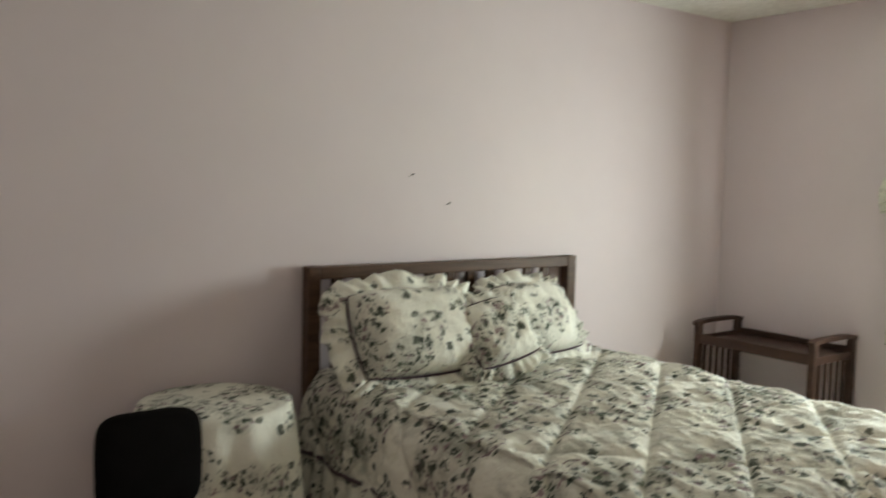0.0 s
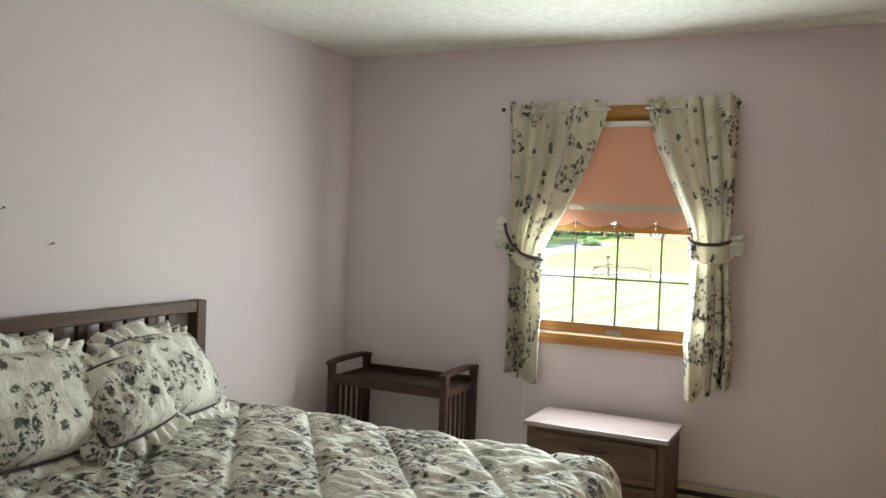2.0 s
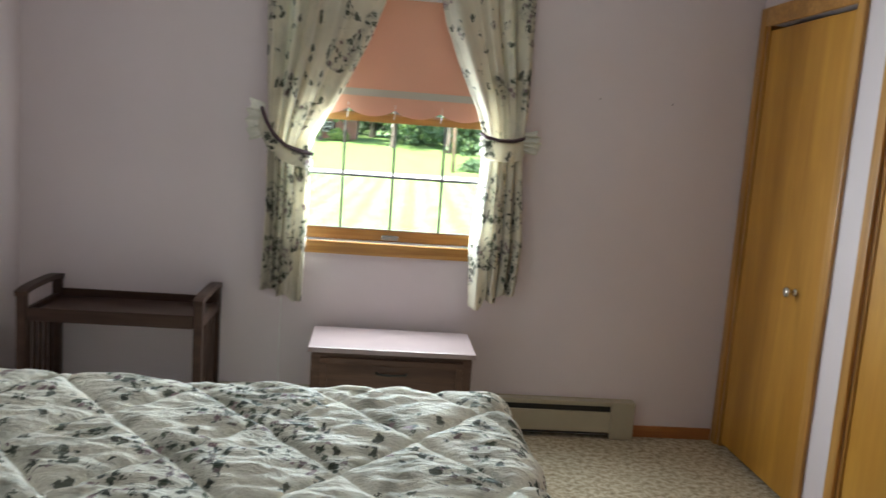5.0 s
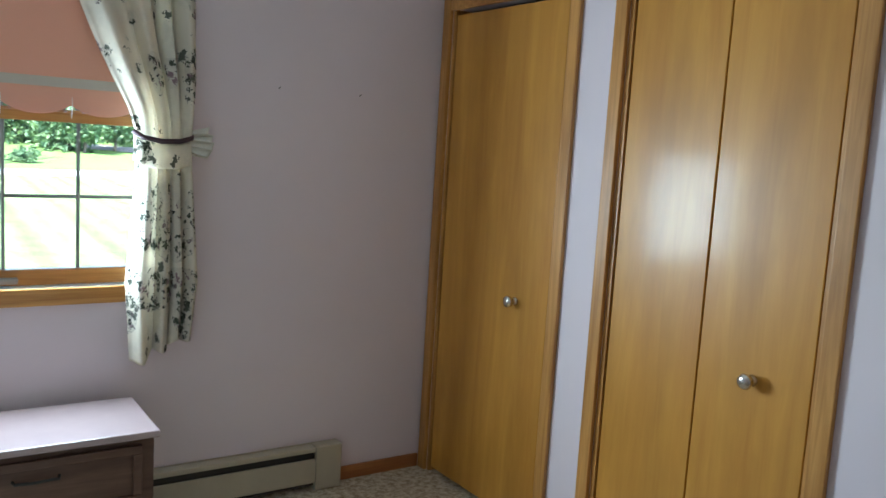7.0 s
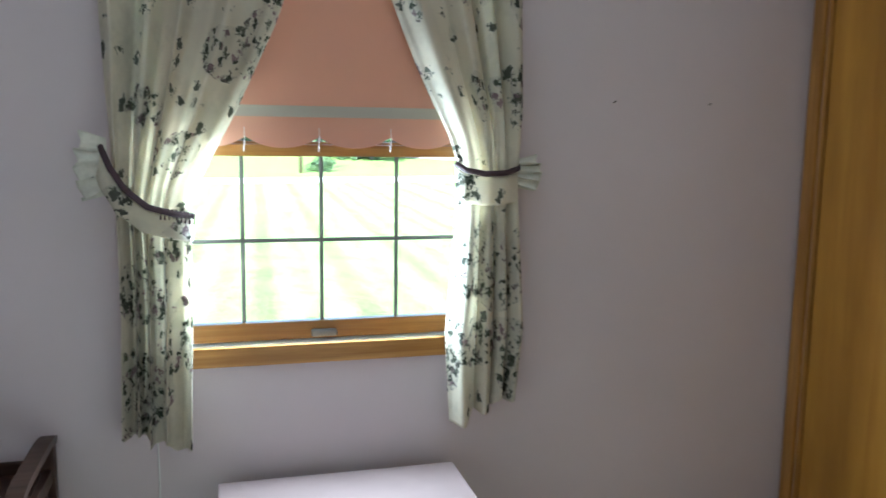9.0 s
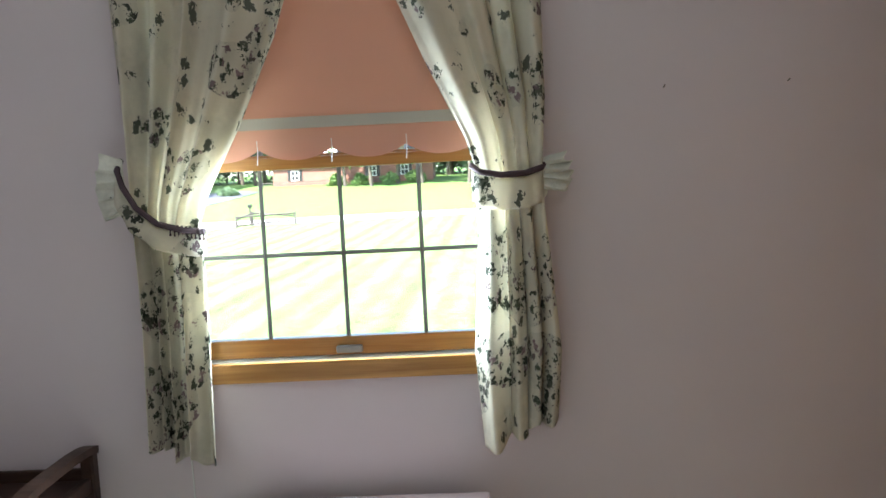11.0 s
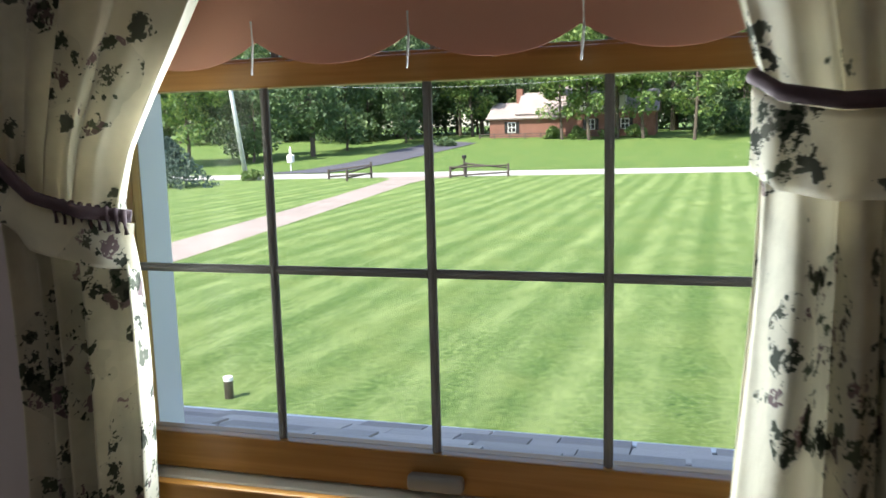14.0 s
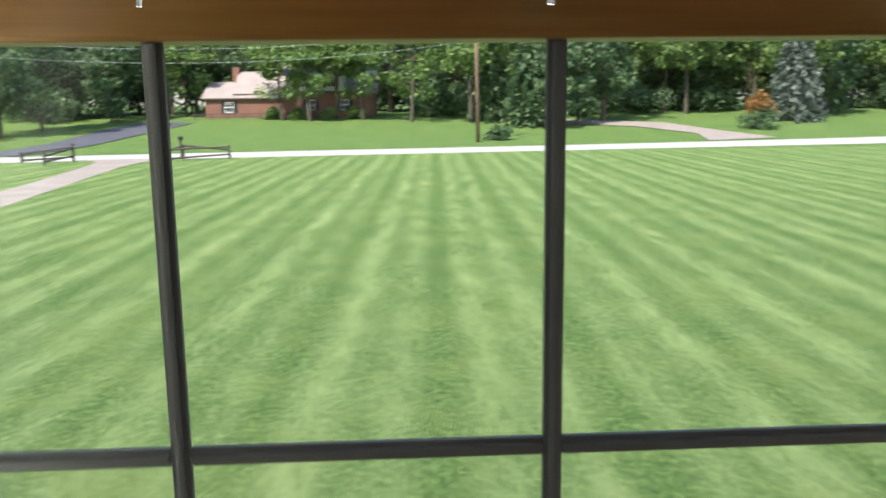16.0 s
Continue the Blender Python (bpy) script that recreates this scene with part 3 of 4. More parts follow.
def tieback(parent, line, width, seed, lean):
    """A band round the gathered cloth with a plum ruffle along its upper edge."""
    n = len(line) - 1
    rnd = random.Random(seed)
    ph = rnd.uniform(0, 6)

    def at(u):
        k = min(int(u * n), n - 1)
        t = u * n - k
        return Vector(line[k]).lerp(Vector(line[k + 1]), t)

    def band(u, v):
        p = at(u)
        d = (at(min(u + 0.02, 1)) - at(max(u - 0.02, 0))).normalized()
        down = Vector((0.35 * d.z, 0, -1)).normalized() if lean else Vector((0, 0, -1))
        if down.z > 0:
            down = -down
        return p + down * (0.010 + width * v) + Vector((0, -0.006 * math.sin(u * 30 + ph) * v - 0.008 * math.sin(math.pi * v), 0))
    thick(part("tieback_band", sheet(band, 48, 10), M_CURTAIN, parent, "floral tieback band", True), 0.002)
    part("piping", tube([at(i / 30) + Vector((0, -0.006, 0.0)) for i in range(31)], 0.0085, 8), M_PIPING, parent, "dark plum piping", True)


tieback(cl, [(1.050, -0.03, 1.482), (1.064, -0.095, 1.455), (1.085, -0.118, 1.410), (1.120, -0.125, 1.352), (1.175, -0.125, 1.305), (1.240, -0.118, 1.285), (1.292, -0.085, 1.276)], 0.060, 2, True)
for i in range(9):
    x = 1.205 + i * 0.0105
    part("gather", tube([(x, -0.126 + 0.003 * i, 1.303 - 0.0022 * i), (x + 0.004, -0.131 + 0.003 * i, 1.290 - 0.0022 * i), (x + 0.002, -0.126 + 0.003 * i, 1.272 - 0.0022 * i)], 0.0034, 6), M_PIPING, cl, "plum gathered trim", True)
tieback(cr, [(2.036, -0.085, 1.422), (2.060, -0.118, 1.404), (2.115, -0.128, 1.394), (2.180, -0.122, 1.396), (2.225, -0.10, 1.408), (2.245, -0.04, 1.430)], 0.085, 5, False)


def ruffle_end(parent, c, sx, sz, seed):
    """A gathered frill that fans out past the end of a tieback."""
    rnd = random.Random(seed)
    ph = rnd.uniform(0, 6)
    def frill(u, v):
        wave = math.sin(u * 26 + ph) + 0.4 * math.sin(u * 47 + ph)
        x = c[0] + sx * v * (0.75 + 0.25 * math.sin(math.pi * u) + 0.10 * wave)
        return Vector((x, c[1] + 0.014 * wave * v, c[2] - sz * (u * (1 + 0.25 * v) - 0.10 * v) + 0.006 * wave * v))
    thick(part("ruffle", sheet(frill, 90, 10), M_SHAM, parent, "gathered floral frill", True), 0.0012)


ruffle_end(cl, (1.075, -0.085, 1.485), -0.08, 0.15, 1)
ruffle_end(cr, (2.225, -0.085, 1.435), 0.085, 0.085, 4)

# ---- bed ----
BX0, BX1, BY0, BY1 = 0.085, 1.995, -2.885, -1.315
bed = thing("bed", (1.0, -2.1, 0), "made double bed with brown wooden headboard and floral bedding", "bed")
ORG = Vector((1.0, -2.1, 0))


def bpart(name, bm, mat, label="", smooth=False, parent=None):
    bmesh.ops.translate(bm, verts=bm.verts, vec=-ORG)
    return part(name, bm, mat, parent or bed, label, smooth)


for y in (-2.868, -1.388):
    bpart("headboard_post", box(0.022, 0.082, y, y + 0.058, 0, 1.062, 0.006), M_BEDWOOD)
bpart("headboard_rail", box(0.024, 0.080, -2.809, -1.389, 1.008, 1.060, 0.006), M_BEDWOOD)
bpart("headboard_rail", box(0.030, 0.074, -2.809, -1.389, 0.50, 0.58, 0.005), M_BEDWOOD)
for i in range(11):
    y = -2.745 + i * 0.1195
    bpart("headboard_slat", box(0.040, 0.064, y, y + 0.045, 0.58, 1.008, 0.004), M_BEDWOOD)
bpart("mattress", box(0.10, 1.93, -2.83, -1.37, 0.28, 0.56, 0.05, 4), M_WHITE, "white mattress")
bpart("bed_frame", box(0.12, 1.90, -2.80, -1.40, 0.06, 0.275, 0.01), M_BEDWOOD)
for x in (0.16, 1.82):
    for y in (-2.76, -1.50):
        bpart("bed_leg", rod((x, y, 0), (x, y, 0.06), 0.025), M_BEDWOOD)


def quilt_height(x, y):
    a = (0.789 * x + 0.614 * y + 0.0067) / 0.286
    b = (0.755 * x - 0.656 * y - 2.118) / 0.343
    da = abs(a - round(a)) * 0.286
    db = abs(b - round(b)) * 0.343
    d = min(da, db)
    puff = 0.024 * (1 - math.exp(-d / 0.016))
    wr = 0.014 * noise.noise(Vector((x * 5, y * 12, 1.3))) + 0.011 * noise.noise(Vector((x * 13 + y * 4, y * 30, 4.1))) + 0.012 * noise.noise(Vector((x * 2.2, y * 2.2, 9)))
    return puff + wr * (0.35 + 0.65 * min(1, d / 0.05))


def drape(s, t):
    """Comforter surface: s along the bed from the head, t across, both in metres of cloth."""
    R = 0.10
    x, y, z = s, t, 0.599
    fx = s - (BX1 - 0.055)
    fy0 = (BY0 + 0.055) - t
    fy1 = t - (BY1 - 0.055)
    ov = max(fx, fy0, fy1, 0)
    if fx > 0 and (fy0 > 0 or fy1 > 0):
        f2 = max(fy0, fy1)
        over = math.hypot(fx, f2)
        ux, uy = fx / over, f2 / over
    else:
        over = ov
        ux, uy = (1.0, 0.0) if fx > 0 else (0.0, 1.0)
    h = quilt_height(s, t)
    if over <= 0:
        return Vector((x, y, z + h))
    ang = min(over / R, math.pi / 2)
    out = R * math.sin(ang)
    dn = R * (1 - math.cos(ang)) + max(0.0, over - R * math.pi / 2)
    flare = 0.06 * max(0.0, over - 0.15)
    wav = 0.016 * math.sin((s if ux < 0.5 else t) * 17) * min(1, max(0, over - 0.12) * 5)
    push = out - 0.045 + flare + wav + h * math.sin(ang) * 0.7
    bx, by = s, t
    if fx > 0:
        bx = BX1 - 0.055
    if fy0 > 0:
        by = BY0 + 0.055
    if fy1 > 0:
        by = BY1 - 0.055
    sy = -1 if fy0 > 0 else 1
    return Vector((bx + ux * (push + 0.045), by + (sy * uy * (push + 0.0)), z + h * math.cos(ang) - dn))


DROP = 0.36
S0, S1, T0, T1 = 0.10, BX1 - 0.055 + DROP, BY0 + 0.055 - DROP, BY1 - 0.055 + DROP
cmf = bpart("comforter", sheet(lambda u, v: drape(S0 + (S1 - S0) * u, T0 + (T1 - T0) * v), 250, 260), M_BEDCLOTH, "quilted cream comforter with grey-green floral print", True)
thick(cmf, 0.012)


def edge_pts(n=160):
    pts = []
    for i in range(n + 1):
        s = S0 + (S1 - DROP * 0.35 - S0) * i / n
        pts.append(drape(s, T0 + 0.005))
    return [p + Vector((0, -0.010, 0.02)) for p in pts]


bpart("piping", tube(edge_pts(), 0.009, 6), M_PIPING, "dark plum piping", True, cmf)
bpart("ruffle", sheet(lambda u, v: Vector((0.12 + 1.85 * u, BY0 - 0.020 - 0.022 * math.sin(u * 120) * (0.4 + 0.6 * v) - 0.02 * v, 0.335 - 0.30 * v)), 260, 8), M_SHAM, "gathered floral bed skirt", True)
bpart("ruffle", sheet(lambda u, v: Vector((BX1 + 0.01 + 0.018 * math.sin(u * 100) * (0.4 + 0.6 * v), BY0 + 0.0 + (BY1 - BY0) * u, 0.33 - 0.30 * v)), 220, 8), M_SHAM, "gathered floral bed skirt", True)
bpart("ruffle", sheet(lambda u, v: Vector((0.12 + 1.85 * u, BY1 + 0.02 + 0.018 * math.sin(u * 120) * (0.4 + 0.6 * v), 0.335 - 0.30 * v)), 200, 8), M_SHAM, "gathered floral bed skirt", True)


def pillow(name, at, w, h, t, turn, lean, ruffle, label, seed, tilt=0):
    """A stuffed pillow standing on its long edge; w across the bed, h up, t thick."""
    e = thing(name, at, label, "pillow", "pillows on the bed")
    e.matrix_basis = pose(*at, 0, 0, turn) @ pose(0, 0, 0, 0, lean, 0) @ pose(0, 0, 0, tilt, 0, 0)
    rnd = random.Random(seed)
    ph = [rnd.uniform(0, 6) for _ in range(3)]

    def side(sign):
        def f(u, v):
            a, b = 2 * u - 1, 2 * v - 1
            k = 1 - 0.07 * (1 - a * a) * abs(b) ** 3
            k2 = 1 - 0.07 * (1 - b * b) * abs(a) ** 3
            full = ((1 - a ** 4) * (1 - b ** 4)) ** 0.55
            wr = 0.012 * noise.noise(Vector((a * 3 + ph[0], b * 3, sign))) * full + 0.006 * noise.noise(Vector((a * 8, b * 8 + ph[1], sign)))
            rd = 1 - 0.10 * (a * b) ** 2
            return Vector((sign * (t / 2 * full + wr), a * w / 2 * k2 * rd, h / 2 + b * h / 2 * k * rd))
        return f
    bm = sheet(side(1), 40, 32)
    b2 = sheet(side(-1), 40, 32)
    me = bpy.data.meshes.new("tmp")
    b2.to_mesh(me)
    b2.free()
    bm.from_mesh(me)
    bpy.data.meshes.remove(me)
    bmesh.ops.remove_doubles(bm, verts=bm.verts, dist=0.003)
    bmesh.ops.recalc_face_normals(bm, faces=bm.faces)
    part("cushion", bm, M_SHAM, e, "", True)

    def rim(u):
        s = (u % 1.0) * 4
        k, f = int(s), s - int(s)
        c = [(-1, -1), (1, -1), (1, 1), (-1, 1)]
        p, q = c[k % 4], c[(k + 1) % 4]
        a, b = p[0] + (q[0] - p[0]) * f, p[1] + (q[1] - p[1]) * f
        return Vector((0, a * w / 2 * 0.97, h / 2 + b * h / 2 * 0.97)).lerp(Vector((0, 0, h / 2)), 0.09 * (a * b) ** 2)

    def frill(u, v):
        p = rim(u)
        out = (p - Vector((0, 0, h / 2)))
        out.normalize()
        fr = math.sin(u * 2 * math.pi * 24 + ph[2] + 2.2 * math.sin(u * 37))
        return p + out * (ruffle * v * (1 + 0.10 * math.sin(u * 2 * math.pi * 13))) + Vector((0.021 * fr * v - 0.03 * v * v, 0, 0))
    thick(part("ruffle", sheet(frill, 300, 4, True), M_SHAM, e, "gathered floral ruffle", True), 0.002)
    part("piping", tube([rim(i / 80) + Vector((0.006, 0, 0)) for i in range(81)], 0.0045, 6), M_PIPING, e, "dark plum piping", True)
    return e


pillow("pillow_sham", (0.50, -2.555, 0.650), 0.58, 0.39, 0.27, -3, -33, 0.10, "large cream floral pillow sham with plum-edged ruffle", 1)
pillow("pillow_sham", (0.43, -1.80, 0.655), 0.46, 0.38, 0.20, 4, -38, 0.085, "cream floral pillow sham leaning on headboard", 5)
pillow("throw_pillow", (0.60, -2.19, 0.690), 0.33, 0.30, 0.18, -10, -38, 0.06, "small floral ruffled cushion", 9, 14)

# ---- round table with cloth, chair ----
tbl = thing("round_table", (0.31, -3.345, 0), "round side table fully under cloth beside bed", "table")
part("tabletop", lathe([(0.225, 0.585), (0.235, 0.59), (0.235, 0.607), (0.225, 0.612)], (0, 0, 0), 40), M_DARKWOOD, tbl)
part("pedestal", lathe([(0.13, 0.0), (0.13, 0.03), (0.04, 0.06), (0.035, 0.56), (0.10, 0.585)], (0, 0, 0), 24), M_DARKWOOD, tbl)
clo = thing("tablecloth", (0.31, -3.345, 0.0), "cream floral tablecloth hanging in folds to the floor", "tablecloth")


def tcloth(u, v):
    a = 2 * math.pi * u
    if v < 0.35:
        r = 0.268 * v / 0.35
        return Vector((r * math.cos(a), r * math.sin(a), 0.622))
    k = (v - 0.35) / 0.65
    f = math.sin(a * 9 + 1.1 * math.sin(a * 2)) + 0.35 * math.sin(a * 14 + 1)
    r = 0.269 + 0.012 * min(1, k * 6) + 0.055 * k + 0.030 * f * k ** 0.7
    return Vector((r * math.cos(a), r * math.sin(a), 0.620 - 0.612 * k ** 1.05))


thick(part("cloth", sheet(tcloth, 160, 40, True), M_SHAM, clo, "", True), 0.002)

chair = thing("side_chair", (0.90, -3.715, 0), "small dark upholstered chair beside round table", "chair")


def cush(c, sx, sy, sz, bev):
    bm = box(c[0] - sx / 2, c[0] + sx / 2, c[1] - sy / 2, c[1] + sy / 2, c[2] - sz / 2, c[2] + sz / 2, bev, 5)
    return bm


def back_pad():
    """A rounded rectangular pad, domed on both faces."""
    bm = bmesh.new()
    rings = []
    for sx, k in ((-0.026, 0.86), (-0.018, 0.97), (0.0, 1.0), (0.018, 0.97), (0.026, 0.86)):
        ring = []
        for i in range(48):
            a = 2 * math.pi * i / 48
            c, s = math.cos(a), math.sin(a)
            p = 0.42
            ring.append(bm.verts.new((-0.12 + sx, 0.152 * k * math.copysign(abs(c) ** p, c), 0.605 + 0.150 * k * math.copysign(abs(s) ** p, s))))
        rings.append(ring)
    for a, b in zip(rings, rings[1:]):
        for i in range(48):
            bm.faces.new((a[i], a[(i + 1) % 48], b[(i + 1) % 48], b[i]))
    bm.faces.new(rings[0][::-1])
    bm.faces.new(rings[-1])
    bmesh.ops.recalc_face_normals(bm, faces=bm.faces)
    return bm


part("backrest", back_pad(), M_CHAIR, chair, "", True)
part("seat", cush((0.06, 0, 0.43), 0.38, 0.36, 0.06, 0.026), M_CHAIR, chair, "", True)
for sx, sy in ((-0.11, -0.14), (-0.11, 0.14), (0.22, -0.14), (0.22, 0.14)):
    part("leg", rod((sx * 1.1, sy * 1.1, 0), (sx, sy, 0.41), 0.010, 0.012), M_DARKWOOD, chair)
for sy in (-0.10, 0.10):
    part("back_support", rod((-0.10, sy, 0.41), (-0.12, sy, 0.60), 0.010), M_DARKWOOD, chair)

# ---- changing table ----
ct = thing("changing_table", (0.53, -0.235, 0), "dark wooden open changing table with railed tray top", "changing table")
CX0, CX1, CY0, CY1 = 0.165, 0.905, -0.44, -0.03
OC = Vector((0.53, -0.235, 0))


def cpart(name, bm, label=""):
    bmesh.ops.translate(bm, verts=bm.verts, vec=-OC)
    return part(name, bm, M_DARKWOOD, ct, label)


for x in (CX0, CX1 - 0.038):
    for y in (CY0, CY1 - 0.038):
        cpart("post", box(x, x + 0.038, y, y + 0.038, 0, 0.648, 0.006))
    bmr = sheet(lambda u, v: Vector((x - 0.002 + 0.042 * u, CY0 - 0.010 + (CY1 - CY0 + 0.014) * v, 0.648 + 0.014 * (1 - (2 * v - 1) ** 4))), 2, 14)
    e = cpart("top_rail", bmr)
    thick(e, 0.022)
    cpart("end_rail", box(x + 0.008, x + 0.030, CY0 + 0.039, CY1 - 0.039, 0.535, 0.577, 0.004))
    cpart("end_rail", box(x + 0.008, x + 0.030, CY0 + 0.039, CY1 - 0.039, 0.10, 0.145, 0.004))
    for i in range(5):
        y = CY0 + 0.075 + i * 0.0585
        cpart("spindle", box(x + 0.011, x + 0.026, y, y + 0.018, 0.145, 0.535, 0.003))
cpart("tray_board", box(CX0 + 0.039, CX1 - 0.039, CY0 + 0.024, CY1 - 0.022, 0.552, 0.564), "dark tray board")
cpart("front_apron", box(CX0 + 0.039, CX1 - 0.039, CY0 + 0.006, CY0 + 0.024, 0.535, 0.592, 0.004))
cpart("back_apron", box(CX0 + 0.039, CX1 - 0.039, CY1 - 0.022, CY1 - 0.006, 0.535, 0.598, 0.004))
cpart("lower_shelf", box(CX0 + 0.039, CX1 - 0.039, CY0 + 0.01, CY1 - 0.01, 0.112, 0.132, 0.003))

# ---- nightstand ----
ns = thing("nightstand", (1.69, -0.25, 0), "brown wooden two-drawer nightstand under window, top coloured pale for sheen", "nightstand")
ON = Vector((1.69, -0.25, 0))


def npart(name, bm, mat, label="", parent=None):
    bmesh.ops.translate(bm, verts=bm.verts, vec=-ON)
    return part(name, bm, mat, parent or ns, label)


npart("body", box(1.352, 2.034, -0.425, -0.070, 0.05, 0.466, 0.004), M_NIGHT)
npart("top", box(1.338, 2.048, -0.442, -0.064, 0.467, 0.490, 0.005), M_TOP, "nightstand top with pinkish window sheen in its colour")
npart("plinth", box(1.365, 2.020, -0.41, -0.08, 0, 0.049), M_NIGHT)
for z0, z1 in ((0.262, 0.448), (0.068, 0.248)):
    dr = npart("drawer", box(1.392, 1.994, -0.434, -0.4255, z0, z1, 0.003), M_NIGHT)
    for b in ((1.392, 1.994, z1 - 0.026, z1), (1.392, 1.994, z0, z0 + 0.026), (1.392, 1.420, z0 + 0.027, z1 - 0.027), (1.966, 1.994, z0 + 0.027, z1 - 0.027)):
        npart("drawer_moulding", box(b[0], b[1], -0.444, -0.4345, b[2], b[3], 0.003), M_NIGHT, "", dr)
    npart("drawer_pull", tube([(1.63, -0.435, z1 - 0.058), (1.633, -0.452, z1 - 0.060), (1.69, -0.456, z1 - 0.062), (1.753, -0.452, z1 - 0.060), (1.756, -0.435, z1 - 0.058)], 0.005, 8), M_BLACK, "dark metal drawer pull", dr)

# ---- baseboard heater ----
ht = thing("baseboard_heater", (2.4, -0.03, 0), "beige enamelled electric baseboard heater along wall", "heater")
OH = Vector((2.4, -0.03, 0))


def hpart(name, bm, mat, label=""):
    bmesh.ops.translate(bm, verts=bm.verts, vec=-OH)
    return part(name, bm, mat, ht, label)


HX0, HX1 = 0.96, 2.892
hpart("back_plate", box(HX0, HX1, -0.008, 0.0, 0.012, 0.186, 0.002), M_HEATER)
hpart("front_cover", box(HX0, 2.775, -0.062, -0.052, 0.034, 0.136, 0.003), M_HEATER)
# solid dark block standing for the shade in the open slot
hpart("air_slot", box(HX0, 2.775, -0.050, -0.010, 0.020, 0.160), M_BLACK, "dark block for the shade inside the air slot")
hpart("top_lip", box(HX0, 2.775, -0.060, -0.009, 0.163, 0.184, 0.004), M_HEATER)
hpart("end_cap", box(2.776, HX1, -0.066, -0.0085, 0.0, 0.187, 0.006), M_HEATER, "beige end cap")
hpart("end_cap", box(HX0 - 0.06, HX0 - 0.001, -0.066, -0.0085, 0.0, 0.187, 0.006), M_HEATER)

# ---- nails in the wall ----
for y, z in ((-2.323, 1.452), (-2.115, 1.322)):
    n = thing("nail", (0.0, y, z), "small bare metal picture nail in wall", "nail", "picture nails")
    part("shank", rod((0, 0, 0), (0.022, 0, 0.006), 0.0022), M_NAIL, n)
    part("head", rod((0.021, 0, 0.006), (0.024, 0, 0.0067), 0.0048), M_NAIL, n)

# ---- outdoors ----
GND = -2.2


def terrain(x, y):
    z = GND
    if y > 66:
        z += 2.2 * min(1.0, (y - 66) / 36.0) ** 1.3
    if y > 102:
        z += 0.01 * (y - 102)
    return z


bm = bmesh.new()
xs = [-3000, -400, -120, -80, -60, -40, -20, 0, 20, 40, 60, 80, 120, 400, 3000]
ys = [-3000, -100, -5, 10, 30, 50, 66, 72, 78, 84, 90, 96, 102, 115, 140, 400, 3000]
gv = [[bm.verts.new((x, y, terrain(x, min(y, 140)))) for x in xs] for y in ys]
for a, b in zip(gv, gv[1:]):
    for i in range(len(xs) - 1):
        bm.faces.new((a[i], a[i + 1], b[i + 1], b[i]))
structure("ground", bm, M_LAWN, "mown green lawn with light mowing stripes")


def ribbon(name, pts, mat, label, lift):
    bm = bmesh.new()
    prev = None
    for (x0, y0), (x1, y1) in pts:
        a = bm.verts.new((x0, y0, terrain(x0, y0) + lift))
        b = bm.verts.new((x1, y1, terrain(x1, y1) + lift))
        if prev:
            bm.faces.new((prev[0], prev[1], b, a))
        prev = (a, b)
    bmesh.ops.recalc_face_normals(bm, faces=bm.faces)
    for f in bm.faces:
        if f.normal.z < 0:
            f.normal_flip()
    return structure(name, bm, mat, label)


ribbon("road", [((x, 58.6 + 0.115 * x), (x, 65.4 + 0.125 * x)) for x in range(-120, 81, 4)], M_ROAD, "pale asphalt country road", 0.006)
ribbon("driveway", [((-9.6 - 2.2, -6), (-9.6, -6)), ((-14.4, 22.6), (-12.0, 20.6)), ((-16.2, 40), (-13.9, 38)), ((-17.6, 51), (-15.2, 50)), ((-18.3, 55), (-15.2, 54)), ((-20.5, 57.3), (-13.2, 58.2))], M_DRIVE, "pale reddish gravel driveway", 0.010)
ribbon("far_driveway", [((-33, 62), (-27, 62.6)), ((-31, 67), (-26.5, 66)), ((-29.5, 75), (-25.0, 73)), ((-29, 88), (-23.5, 84)), ((-27, 98), (-21.5, 94))], M_ASPH, "dark bluish asphalt driveway", 0.05)
ribbon("dirt_lane", [((28, 69), (35, 71)), ((29.5, 76), (33, 78)), ((26, 84), (30, 88)), ((14, 90), (16, 95))], M_DRIVE, "pale dirt lane leaving the road", 0.06)

# porch roof under the window
roof = tagged(new("porch_roof"), label="grey shingled lower roof below window", kind="structure")
RY0, RY1, RZ0, RZ1 = 0.16, 0.98, 0.80, 0.582
part("roof_deck", sheet(lambda u, v: Vector((-4 + 10 * u, RY0 + (RY1 - RY0) * v, RZ0 + (RZ1 - RZ0) * v)), 2, 2), M_DECK, roof)
part("gutter", box(-4, 6, RY1 + 0.004, RY1 + 0.040, RZ1 - 0.12, RZ1 + 0.012, 0.004), M_WHITE, roof, "white roof edge gutter")
tabs = [mesh_of("shingle", box(-w, w, -0.068, 0.068, -0.004, h), M_TAB) for w, h in ((0.115, 0.006), (0.085, 0.009), (0.058, 0.008))]
rs = random.Random(4)
sl = math.degrees(math.atan2(RZ1 - RZ0, RY1 - RY0))
for r in range(8):
    y = RY1 - 0.062 - r * 0.098
    x = 0.1 - rs.uniform(0, 0.2)
    while x < 3.7:
        k = rs.choice((0, 0, 1, 1, 2))
        half = (0.115, 0.085, 0.058)[k]
        x += half
        s = new("shingle", tabs[k])
        s.parent = roof
        dy = rs.choice((0.0, 0.0, 0.014, -0.012))
        s.matrix_basis = pose(x, y + dy, RZ0 + (RZ1 - RZ0) * (y + dy - RY0) / (RY1 - RY0) + 0.010, sl + 3.6, 0, rs.uniform(-1.0, 1.0))
        x += half + rs.choice((0.004, 0.005, 0.012))
